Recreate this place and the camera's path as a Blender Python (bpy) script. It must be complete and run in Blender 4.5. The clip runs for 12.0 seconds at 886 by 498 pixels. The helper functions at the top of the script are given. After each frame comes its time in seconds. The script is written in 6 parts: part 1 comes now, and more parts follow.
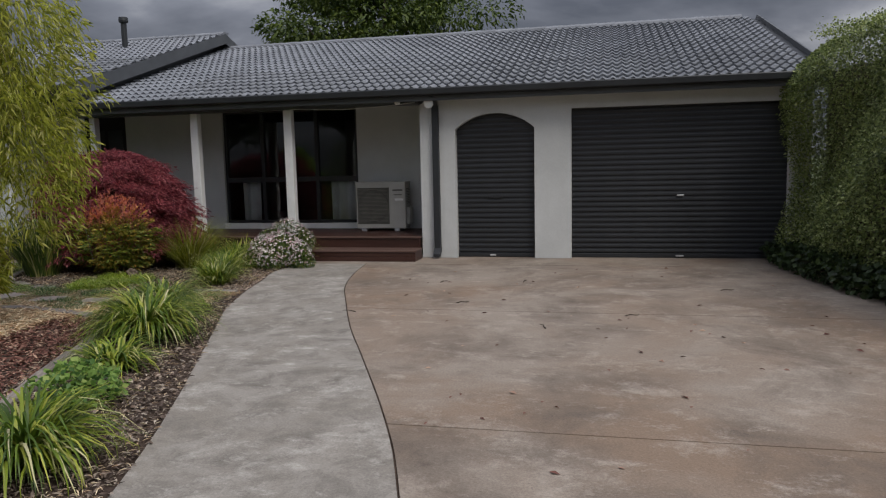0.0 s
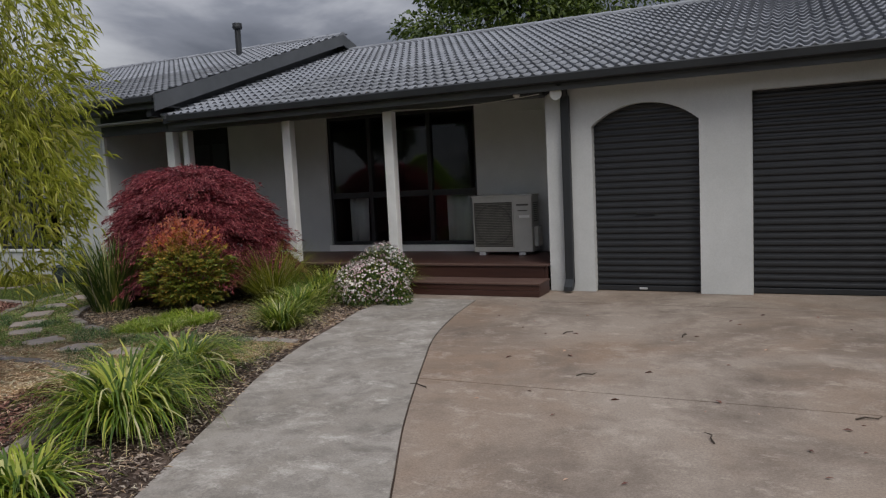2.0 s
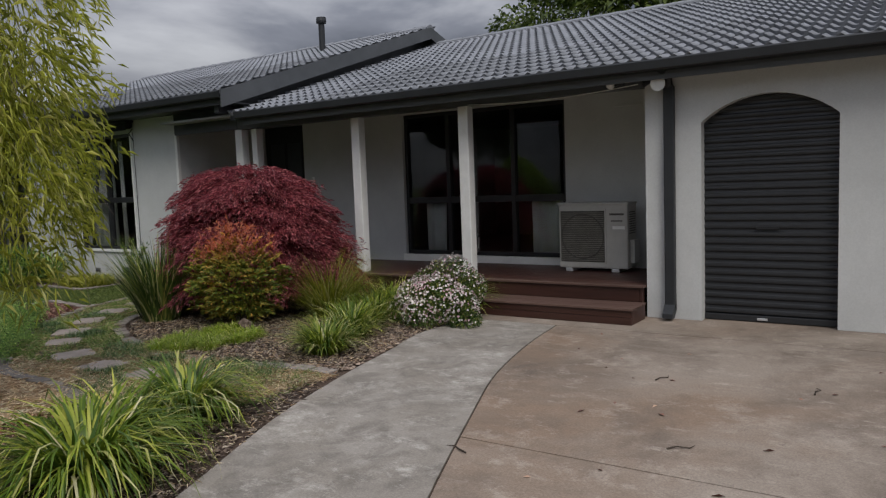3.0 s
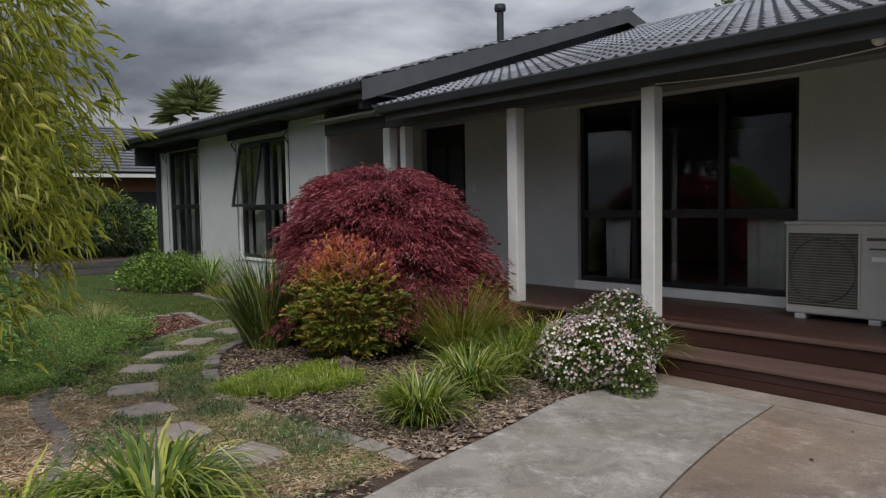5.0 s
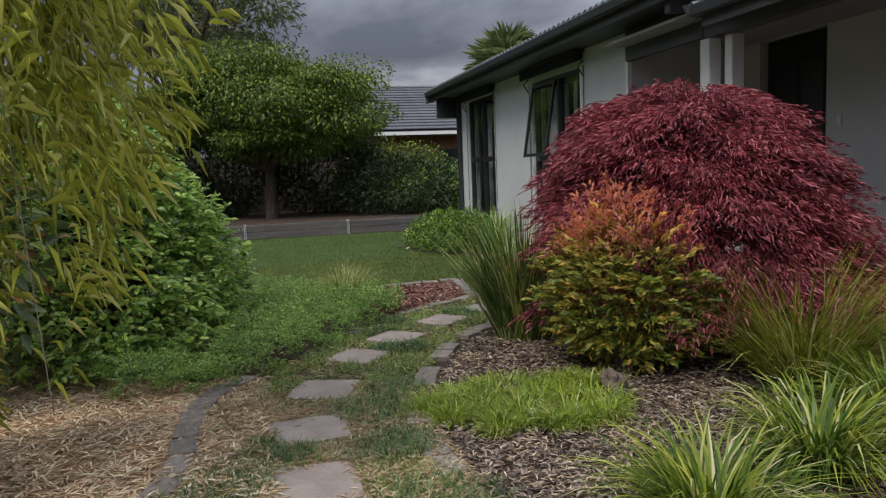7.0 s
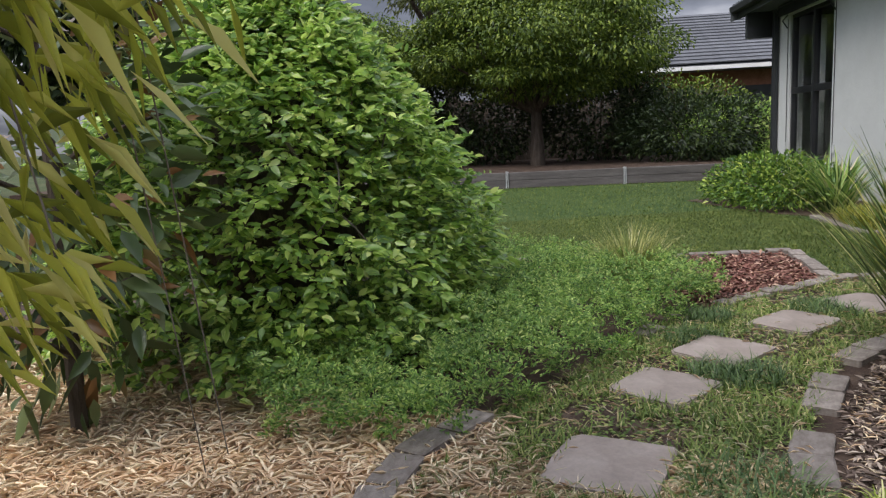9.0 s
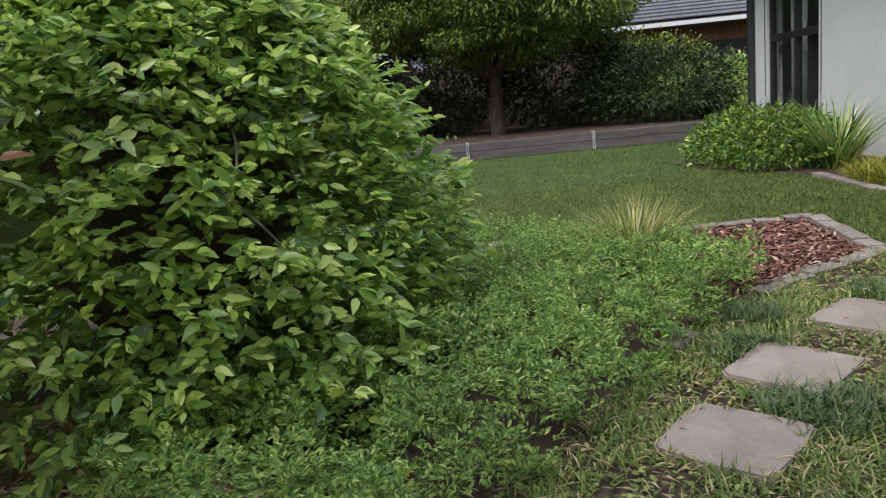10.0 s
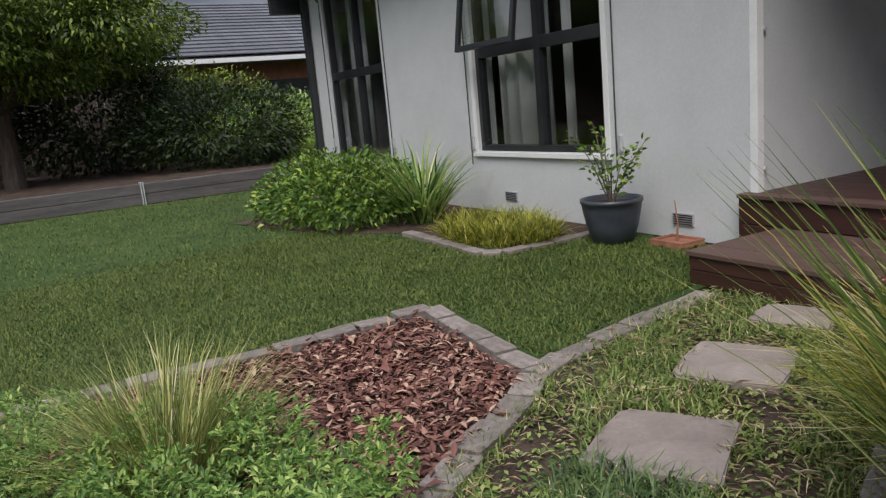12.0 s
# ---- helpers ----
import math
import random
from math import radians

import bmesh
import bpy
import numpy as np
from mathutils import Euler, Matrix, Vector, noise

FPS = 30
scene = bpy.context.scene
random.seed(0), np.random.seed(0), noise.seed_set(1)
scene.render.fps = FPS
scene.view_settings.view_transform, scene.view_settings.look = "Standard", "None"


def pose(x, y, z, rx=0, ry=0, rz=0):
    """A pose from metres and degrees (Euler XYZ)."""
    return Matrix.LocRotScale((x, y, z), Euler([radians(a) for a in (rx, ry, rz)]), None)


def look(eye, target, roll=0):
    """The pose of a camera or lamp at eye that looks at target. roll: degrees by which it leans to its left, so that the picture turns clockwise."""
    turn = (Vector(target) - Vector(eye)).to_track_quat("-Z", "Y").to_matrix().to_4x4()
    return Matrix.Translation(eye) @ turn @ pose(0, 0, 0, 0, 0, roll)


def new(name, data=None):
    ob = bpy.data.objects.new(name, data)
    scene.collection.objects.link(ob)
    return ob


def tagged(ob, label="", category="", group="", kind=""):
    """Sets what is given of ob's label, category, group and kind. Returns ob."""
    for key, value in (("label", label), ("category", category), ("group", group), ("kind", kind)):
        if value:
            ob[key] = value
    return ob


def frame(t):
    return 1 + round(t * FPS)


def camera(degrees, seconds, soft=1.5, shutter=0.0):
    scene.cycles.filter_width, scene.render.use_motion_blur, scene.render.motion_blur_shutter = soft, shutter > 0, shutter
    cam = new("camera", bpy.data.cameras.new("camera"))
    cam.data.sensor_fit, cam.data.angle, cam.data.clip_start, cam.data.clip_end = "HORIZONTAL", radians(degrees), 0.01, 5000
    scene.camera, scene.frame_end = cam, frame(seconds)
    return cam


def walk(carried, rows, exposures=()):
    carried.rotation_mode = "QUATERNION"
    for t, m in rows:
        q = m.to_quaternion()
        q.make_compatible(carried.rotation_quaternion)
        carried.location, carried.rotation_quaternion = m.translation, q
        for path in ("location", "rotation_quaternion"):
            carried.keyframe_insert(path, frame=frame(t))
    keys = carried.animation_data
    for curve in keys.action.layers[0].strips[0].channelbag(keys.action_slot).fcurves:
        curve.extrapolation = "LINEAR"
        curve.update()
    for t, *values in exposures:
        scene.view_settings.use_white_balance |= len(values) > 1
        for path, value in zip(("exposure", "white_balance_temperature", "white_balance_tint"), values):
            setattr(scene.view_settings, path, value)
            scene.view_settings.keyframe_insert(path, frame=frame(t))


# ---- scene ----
cam = camera(62.4, 12.0, soft=1.25)
PATH = [
    (0, (0.264, 1.469, 1.596), (-0.172, 3.407, 1.361), -1.3),
    (0.5, (0.251, 2.124, 1.582), (-0.293, 4.035, 1.356), -1.8),
    (1, (0.232, 2.758, 1.593), (-0.413, 4.639, 1.38), -2.3),
    (1.5, (0.162, 3.424, 1.598), (-0.584, 5.269, 1.395), -2.8),
    (2, (0.078, 4.085, 1.581), (-0.774, 5.884, 1.385), -2.8),
    (2.5, (-0.067, 4.721, 1.576), (-1.041, 6.458, 1.389), -2.6),
    (3, (-0.169, 5.373, 1.58), (-1.27, 7.033, 1.403), -2.1),
    (3.5, (-0.349, 5.932, 1.593), (-1.58, 7.499, 1.42), -1.7),
    (3.7, (-0.43, 6.168, 1.614), (-1.713, 7.693, 1.446), -1.8),
    (5.3, (-1.257, 7.764, 1.46), (-2.847, 8.972, 1.344), -1.1),
    (5.5, (-1.384, 7.968, 1.476), (-3.02, 9.113, 1.359), -1.3),
    (6, (-1.801, 8.382, 1.462), (-3.546, 9.351, 1.339), -1.6),
    (6.5, (-2.274, 8.725, 1.426), (-4.128, 9.458, 1.265), -1.9),
    (7, (-2.759, 8.992, 1.336), (-4.687, 9.48, 1.126), -2.2),
    (7.5, (-3.266, 9.156, 1.304), (-5.231, 9.418, 1.041), -2.3),
    (7.7, (-3.498, 9.228, 1.302), (-5.47, 9.409, 1.02), -2.4),
    (9.3, (-5.273, 9.037, 1.11), (-7.231, 8.78, 0.795), -3.1),
    (9.5, (-5.526, 9.015, 1.098), (-7.483, 8.758, 0.776), -3.4),
    (10, (-6.004, 8.988, 1.045), (-7.963, 8.859, 0.661), -5.6),
    (10.5, (-6.535, 9.02, 1.069), (-8.481, 9.135, 0.62), -5.8),
    (11, (-7.024, 9.094, 1.098), (-8.926, 9.509, 0.642), -6.1),
    (11.5, (-7.563, 9.362, 1.079), (-9.391, 10.048, 0.648), -5.6),
    (12, (-7.977, 9.59, 1.074), (-9.694, 10.537, 0.683), -5.3),
]
walk(cam, [(t, look(eye, target, roll)) for t, eye, target, roll in PATH],
     exposures=[(0, 0.13, 6550, 11), (3.7, 0.13, 6550, 11), (5.5, 0.30, 6500, 11), (7.5, 0.62, 6450, 12), (9.5, 0.98, 6450, 13), (10.5, 0.94, 6450, 13), (12, 0.68, 6450, 14)])

# ---- world and sun: a broken overcast sky ----
SUN_ELEV, SUN_AZ = 52.0, 132.0
world = bpy.data.worlds.new("sky")
scene.world = world
world.use_nodes = True
wn, wl = world.node_tree.nodes, world.node_tree.links
wn.clear()


def wnode(kind, **values):
    n = wn.new(kind)
    for k, v in values.items():
        n.inputs[k].default_value = v
    return n


w_out = wn.new("ShaderNodeOutputWorld")
w_bg = wn.new("ShaderNodeBackground")
w_sky = wn.new("ShaderNodeTexSky")
w_sky.sky_type, w_sky.sun_disc = "NISHITA", False
w_sky.sun_elevation, w_sky.sun_rotation = radians(SUN_ELEV), radians(SUN_AZ)
w_co = wn.new("ShaderNodeTexCoord")
w_sep = wn.new("ShaderNodeSeparateXYZ")
w_add = wn.new("ShaderNodeMath")
w_add.operation, w_add.inputs[1].default_value = "ADD", 0.22
w_abs = wn.new("ShaderNodeMath")
w_abs.operation = "ABSOLUTE"
w_div = wn.new("ShaderNodeVectorMath")
w_div.operation = "DIVIDE"
w_com = wn.new("ShaderNodeCombineXYZ")
wl.new(w_co.outputs["Generated"], w_sep.inputs[0])
wl.new(w_sep.outputs["Z"], w_abs.inputs[0])
wl.new(w_abs.outputs[0], w_add.inputs[0])
for k in range(3):
    wl.new(w_add.outputs[0], w_com.inputs[k])
wl.new(w_co.outputs["Generated"], w_div.inputs[0])
wl.new(w_com.outputs[0], w_div.inputs[1])
w_n1 = wnode("ShaderNodeTexNoise", Scale=0.95, Detail=9.0, Roughness=0.52, Distortion=0.25)
w_map = wn.new("ShaderNodeMapping")
w_map.inputs["Location"].default_value = (5.3, 2.1, 0.4)
wl.new(w_div.outputs[0], w_map.inputs["Vector"])
wl.new(w_map.outputs[0], w_n1.inputs["Vector"])
w_ramp = wn.new("ShaderNodeValToRGB")
el = w_ramp.color_ramp.elements
el[0].position, el[0].color = 0.38, (0.115, 0.125, 0.155, 1)
el[1].position, el[1].color = 0.66, (0.60, 0.62, 0.66, 1)
e = el.new(0.50)
e.color = (0.24, 0.255, 0.30, 1)
e = el.new(0.57)
e.color = (0.41, 0.425, 0.47, 1)
wl.new(w_n1.outputs["Fac"], w_ramp.inputs[0])
w_sc = wn.new("ShaderNodeVectorMath")
w_sc.operation = "SCALE"
w_sc.inputs["Scale"].default_value = 0.05
wl.new(w_sky.outputs[0], w_sc.inputs[0])
w_mix = wn.new("ShaderNodeMix")
w_mix.data_type = "RGBA"
w_mix.inputs["Factor"].default_value = 0.90
wl.new(w_sc.outputs[0], w_mix.inputs["A"])
wl.new(w_ramp.outputs[0], w_mix.inputs["B"])
w_cie = wn.new("ShaderNodeMath")
w_cie.operation = "MULTIPLY_ADD"
w_cie.inputs[1].default_value, w_cie.inputs[2].default_value = 3.1, 0.27
wl.new(w_abs.outputs[0], w_cie.inputs[0])
w_grad = wn.new("ShaderNodeVectorMath")
w_grad.operation = "SCALE"
wl.new(w_mix.outputs["Result"], w_grad.inputs[0])
wl.new(w_cie.outputs[0], w_grad.inputs["Scale"])
wl.new(w_grad.outputs[0], w_bg.inputs["Color"])
w_bg.inputs["Strength"].default_value = 1.0
wl.new(w_bg.outputs[0], w_out.inputs[0])

sun_data = bpy.data.lights.new("sun", "SUN")
sun_data.energy, sun_data.angle, sun_data.color = 1.75, radians(30), (1.0, 0.97, 0.92)
sun = new("sun", sun_data)
az, elv = radians(SUN_AZ), radians(SUN_ELEV)
sun.matrix_world = look((0, 0, 20), (-math.sin(az) * math.cos(elv), -math.cos(az) * math.cos(elv), 20 - math.sin(elv)))


# ---- materials ----
def material(name, base, rough=0.7, metal=0.0, spec=0.5):
    m = bpy.data.materials.new(name)
    m.use_nodes = True
    b = m.node_tree.nodes["Principled BSDF"]
    b.inputs["Base Color"].default_value = (*base, 1)
    b.inputs["Roughness"].default_value = rough
    b.inputs["Metallic"].default_value = metal
    b.inputs["Specular IOR Level"].default_value = spec
    return m


def nd(m, kind, **values):
    n = m.node_tree.nodes.new(kind)
    for k, v in values.items():
        n.inputs[k.replace("_", " ")].default_value = v
    return n


def ramp(m, stops):
    r = m.node_tree.nodes.new("ShaderNodeValToRGB")
    els = r.color_ramp.elements
    els[0].position, els[0].color = stops[0][0], (*stops[0][1], 1)
    els[1].position, els[1].color = stops[-1][0], (*stops[-1][1], 1)
    for p, c in stops[1:-1]:
        els.new(p).color = (*c, 1)
    return r


def mixed(m, kind, fac, a, b):
    n = m.node_tree.nodes.new("ShaderNodeMix")
    n.data_type, n.blend_type = "RGBA", kind
    lk = m.node_tree.links
    for sock, v in (("Factor", fac), ("A", a), ("B", b)):
        if isinstance(v, (int, float)):
            n.inputs[sock].default_value = v
        elif isinstance(v, tuple):
            n.inputs[sock].default_value = (*v, 1)
        else:
            lk.new(v, n.inputs[sock])
    return n.outputs["Result"]


def surface(name, stops, scale=3.0, fine=40.0, rough=0.8, bump=0.2, spec=0.4, fine_mix=0.5, dist=0.01, stretch=(1, 1, 1), metal=0.0, rand=0.0):
    """A worn surface: colour from two scales of noise in object space, with fine relief."""
    m = material(name, stops[len(stops) // 2][1], rough, metal, spec)
    lk, b = m.node_tree.links, m.node_tree.nodes["Principled BSDF"]
    co = nd(m, "ShaderNodeTexCoord")
    mp = nd(m, "ShaderNodeMapping", Scale=stretch)
    lk.new(co.outputs["Object"], mp.inputs["Vector"])
    n1 = nd(m, "ShaderNodeTexNoise", Scale=scale, Detail=6.0, Roughness=0.62)
    n2 = nd(m, "ShaderNodeTexNoise", Scale=fine, Detail=5.0, Roughness=0.65)
    lk.new(mp.outputs[0], n1.inputs["Vector"])
    lk.new(mp.outputs[0], n2.inputs["Vector"])
    r = ramp(m, stops)
    lk.new(n1.outputs["Fac"], r.inputs[0])
    g = ramp(m, [(0.3, (0.62, 0.62, 0.62)), (0.7, (1.25, 1.25, 1.25))])
    lk.new(n2.outputs["Fac"], g.inputs[0])
    c = mixed(m, "MULTIPLY", fine_mix, r.outputs[0], g.outputs[0])
    if rand:
        oi = nd(m, "ShaderNodeObjectInfo")
        rr = ramp(m, [(0.0, (1 - rand,) * 3), (1.0, (1 + rand,) * 3)])
        lk.new(oi.outputs["Random"], rr.inputs[0])
        c = mixed(m, "MULTIPLY", 1.0, c, rr.outputs[0])
    lk.new(c, b.inputs["Base Color"])
    if bump:
        bp = nd(m, "ShaderNodeBump", Strength=bump, Distance=dist)
        lk.new(n2.outputs["Fac"], bp.inputs["Height"])
        lk.new(bp.outputs[0], b.inputs["Normal"])
    rg = ramp(m, [(0.2, (max(0, rough - 0.12),) * 3), (0.8, (min(1, rough + 0.12),) * 3)])
    lk.new(n2.outputs["Fac"], rg.inputs[0])
    lk.new(rg.outputs[0], b.inputs["Roughness"])
    return m


def leaf_material(name, stops, rough=0.5, trans=0.35, height=None, spec=0.35):
    """Leaves that differ one by one; height: (low z, high z, colour stops) for tips of another colour."""
    m = material(name, stops[0][1], rough, 0.0, spec)
    lk, b = m.node_tree.links, m.node_tree.nodes["Principled BSDF"]
    ge = nd(m, "ShaderNodeNewGeometry")
    r = ramp(m, stops)
    lk.new(ge.outputs["Random Per Island"], r.inputs[0])
    c = r.outputs[0]
    if height:
        lo, hi, hs = height
        sx = nd(m, "ShaderNodeSeparateXYZ")
        lk.new(ge.outputs["Position"], sx.inputs[0])
        mr = nd(m, "ShaderNodeMapRange", From_Min=lo, From_Max=hi)
        lk.new(sx.outputs["Z"], mr.inputs["Value"])
        ns = nd(m, "ShaderNodeTexNoise", Scale=4.0, Detail=3.0)
        lk.new(ge.outputs["Position"], ns.inputs["Vector"])
        ma = nd(m, "ShaderNodeMath")
        ma.operation = "MULTIPLY_ADD"
        ma.inputs[1].default_value, ma.inputs[2].default_value = 1.1, -0.55
        lk.new(ns.outputs["Fac"], ma.inputs[0])
        ad = nd(m, "ShaderNodeMath")
        ad.operation = "ADD"
        lk.new(mr.outputs[0], ad.inputs[0])
        lk.new(ma.outputs[0], ad.inputs[1])
        hr = ramp(m, hs)
        lk.new(ge.outputs["Random Per Island"], hr.inputs[0])
        cl = nd(m, "ShaderNodeClamp")
        lk.new(ad.outputs[0], cl.inputs[0])
        c = mixed(m, "MIX", cl.outputs[0], c, hr.outputs[0])
    n1 = nd(m, "ShaderNodeTexNoise", Scale=2.3, Detail=2.0)
    lk.new(ge.outputs["Position"], n1.inputs["Vector"])
    g = ramp(m, [(0.3, (0.78, 0.80, 0.78)), (0.7, (1.2, 1.18, 1.1))])
    lk.new(n1.outputs["Fac"], g.inputs[0])
    c = mixed(m, "MULTIPLY", 0.8, c, g.outputs[0])
    lk.new(c, b.inputs["Base Color"])
    tr = nd(m, "ShaderNodeBsdfTranslucent")
    lk.new(c, tr.inputs["Color"])
    mx = nd(m, "ShaderNodeMixShader", Fac=trans)
    lk.new(b.outputs[0], mx.inputs[1])
    lk.new(tr.outputs[0], mx.inputs[2])
    lk.new(mx.outputs[0], m.node_tree.nodes["Material Output"].inputs["Surface"])
    return m


def glass_material(name, tint):
    m = bpy.data.materials.new(name)
    m.use_nodes = True
    nt = m.node_tree
    nt.nodes.remove(nt.nodes["Principled BSDF"])
    t = nd(m, "ShaderNodeBsdfTransparent", Color=(*tint, 1))
    g = nd(m, "ShaderNodeBsdfGlossy", Roughness=0.02)
    f = nd(m, "ShaderNodeLayerWeight", Blend=0.5)
    pw = nd(m, "ShaderNodeMath")
    pw.operation, pw.inputs[1].default_value = "POWER", 4.0
    nt.links.new(f.outputs["Facing"], pw.inputs[0])
    ad = nd(m, "ShaderNodeMath")
    ad.operation, ad.inputs[1].default_value, ad.inputs[2].default_value = "MULTIPLY_ADD", 0.85, 0.05
    nt.links.new(pw.outputs[0], ad.inputs[0])
    mx = nd(m, "ShaderNodeMixShader")
    nt.links.new(ad.outputs[0], mx.inputs[0])
    nt.links.new(t.outputs[0], mx.inputs[1])
    nt.links.new(g.outputs[0], mx.inputs[2])
    nt.links.new(mx.outputs[0], nt.nodes["Material Output"].inputs["Surface"])
    return m


M_RENDER = surface("painted_render", [(0.3, (0.52, 0.53, 0.52)), (0.7, (0.60, 0.61, 0.60))], 1.6, 60, 0.75, 0.25, 0.3, 0.18, 0.004)
M_WHITE = surface("white_paint", [(0.3, (0.70, 0.70, 0.68)), (0.7, (0.80, 0.80, 0.78))], 4, 70, 0.55, 0.15, 0.4, 0.15, 0.003)
M_DARKPAINT = surface("charcoal_paint", [(0.3, (0.019, 0.021, 0.024)), (0.7, (0.030, 0.033, 0.036))], 2.5, 50, 0.5, 0.1, 0.45, 0.25, 0.003)
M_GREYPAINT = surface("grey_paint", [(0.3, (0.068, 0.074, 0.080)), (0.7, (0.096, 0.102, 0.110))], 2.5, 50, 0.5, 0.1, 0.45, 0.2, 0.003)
M_SOFFIT = surface("soffit_paint", [(0.3, (0.30, 0.31, 0.31)), (0.7, (0.37, 0.38, 0.38))], 2.5, 50, 0.7, 0.1, 0.3, 0.2, 0.003)
M_MIDPAINT = surface("slate_paint", [(0.3, (0.040, 0.044, 0.050)), (0.7, (0.058, 0.062, 0.070))], 2.5, 50, 0.5, 0.1, 0.45, 0.2, 0.003)
M_FRAME = surface("black_window_frame", [(0.3, (0.013, 0.014, 0.016)), (0.7, (0.024, 0.025, 0.028))], 5, 60, 0.4, 0.0, 0.5, 0.2)
M_ROLLER = surface("charcoal_steel", [(0.3, (0.019, 0.021, 0.024)), (0.7, (0.028, 0.030, 0.033))], 1.3, 35, 0.42, 0.05, 0.5, 0.3, 0.002)
M_TILE = surface("concrete_roof_tile", [(0.25, (0.125, 0.132, 0.145)), (0.5, (0.19, 0.20, 0.22)), (0.75, (0.26, 0.27, 0.29))], 0.9, 30, 0.55, 0.3, 0.5, 0.4, 0.006, rand=0.16)
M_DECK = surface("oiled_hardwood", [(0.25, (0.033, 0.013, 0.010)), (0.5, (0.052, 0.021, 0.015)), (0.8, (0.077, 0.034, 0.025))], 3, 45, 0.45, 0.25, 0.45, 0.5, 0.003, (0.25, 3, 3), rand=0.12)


def concrete(name, base, dark, pale, warm, big, seed):
    """Old concrete: broad stains, darker weathered patches, pale worn scuffs and fine grit."""
    m = material(name, base, 0.82, 0.0, 0.3)
    lk, b = m.node_tree.links, m.node_tree.nodes["Principled BSDF"]
    co = nd(m, "ShaderNodeTexCoord")
    mp = nd(m, "ShaderNodeMapping", Location=(seed, seed * 0.7, 0))
    lk.new(co.outputs["Object"], mp.inputs["Vector"])

    def tex(scale, detail, rough, distort=0.0):
        n = nd(m, "ShaderNodeTexNoise", Scale=scale, Detail=detail, Roughness=rough, Distortion=distort)
        lk.new(mp.outputs[0], n.inputs["Vector"])
        return n.outputs["Fac"]

    def mask(sock, lo, hi):
        r = ramp(m, [(lo, (0, 0, 0)), (hi, (1, 1, 1))])
        lk.new(sock, r.inputs[0])
        return r.outputs[0]

    c = mixed(m, "MIX", mask(tex(big, 5, 0.6, 0.6), 0.42, 0.62), base, warm)
    c = mixed(m, "MIX", mask(tex(big * 2.1, 8, 0.72, 0.4), 0.45, 0.68), c, dark)
    c = mixed(m, "MIX", mask(tex(1.7, 10, 0.8, 0.2), 0.53, 0.74), c, pale)
    sm = nd(m, "ShaderNodeMapping", Scale=(1.0, 1.7, 1.0), Rotation=(0, 0, 0.6))
    lk.new(co.outputs["Object"], sm.inputs["Vector"])
    sn_ = nd(m, "ShaderNodeTexNoise", Scale=2.6, Detail=9.0, Roughness=0.8)
    lk.new(sm.outputs[0], sn_.inputs["Vector"])
    c = mixed(m, "MIX", mask(sn_.outputs["Fac"], 0.55, 0.72), c, pale)
    c = mixed(m, "MIX", mask(tex(16, 9, 0.8, 0.3), 0.58, 0.74), c, dark)
    g = ramp(m, [(0.3, (0.68, 0.68, 0.68)), (0.7, (1.28, 1.28, 1.28))])
    fine = tex(70, 6, 0.7)
    lk.new(fine, g.inputs[0])
    c = mixed(m, "MULTIPLY", 0.75, c, g.outputs[0])
    lk.new(c, b.inputs["Base Color"])
    bp = nd(m, "ShaderNodeBump", Strength=0.35, Distance=0.006)
    lk.new(fine, bp.inputs["Height"])
    lk.new(bp.outputs[0], b.inputs["Normal"])
    return m


M_PATH = concrete("grey_concrete", (0.30, 0.272, 0.238), (0.155, 0.138, 0.118), (0.53, 0.495, 0.445), (0.245, 0.218, 0.185), 1.5, 3.0)
M_DRIVE = concrete("stained_concrete", (0.285, 0.236, 0.192), (0.138, 0.108, 0.085), (0.42, 0.36, 0.30), (0.235, 0.168, 0.120), 0.42, 11.0)
# step treads and front deck board: lighter and greyer than the other boards
M_TREAD = surface("greyer_tread", [(0.25, (0.077, 0.042, 0.033)), (0.5, (0.105, 0.062, 0.049)), (0.8, (0.140, 0.087, 0.070))], 3, 45, 0.6, 0.25, 0.4, 0.5, 0.003, (0.25, 3, 3), rand=0.12)
M_SOIL = surface("dark_soil", [(0.25, (0.035, 0.024, 0.018)), (0.5, (0.075, 0.052, 0.040)), (0.8, (0.15, 0.11, 0.08))], 4, 50, 0.95, 0.8, 0.15, 0.8, 0.02)
M_STONE = surface("paving_stone", [(0.25, (0.20, 0.162, 0.138)), (0.5, (0.275, 0.23, 0.198)), (0.8, (0.35, 0.30, 0.262))], 4, 50, 0.85, 0.3, 0.3, 0.4, 0.004, rand=0.12)
M_ROCK = surface("brown_rock", [(0.25, (0.08, 0.058, 0.046)), (0.5, (0.145, 0.108, 0.085)), (0.8, (0.23, 0.18, 0.145))], 9, 60, 0.9, 0.5, 0.2, 0.5, 0.008)
M_KERB = surface("edging_paver", [(0.25, (0.13, 0.108, 0.09)), (0.5, (0.215, 0.185, 0.16)), (0.8, (0.32, 0.285, 0.25))], 5, 45, 0.85, 0.35, 0.3, 0.45, 0.005, rand=0.2)
M_LAWNBASE = surface("lawn_base", [(0.25, (0.028, 0.052, 0.016)), (0.5, (0.050, 0.085, 0.026)), (0.8, (0.085, 0.12, 0.042))], 1.5, 60, 0.95, 0.6, 0.1, 0.6, 0.02)
M_EARTH = surface("far_ground", [(0.25, (0.04, 0.06, 0.025)), (0.5, (0.07, 0.085, 0.04)), (0.8, (0.11, 0.11, 0.06))], 0.3, 8, 0.95, 0.4, 0.1, 0.6, 0.05)
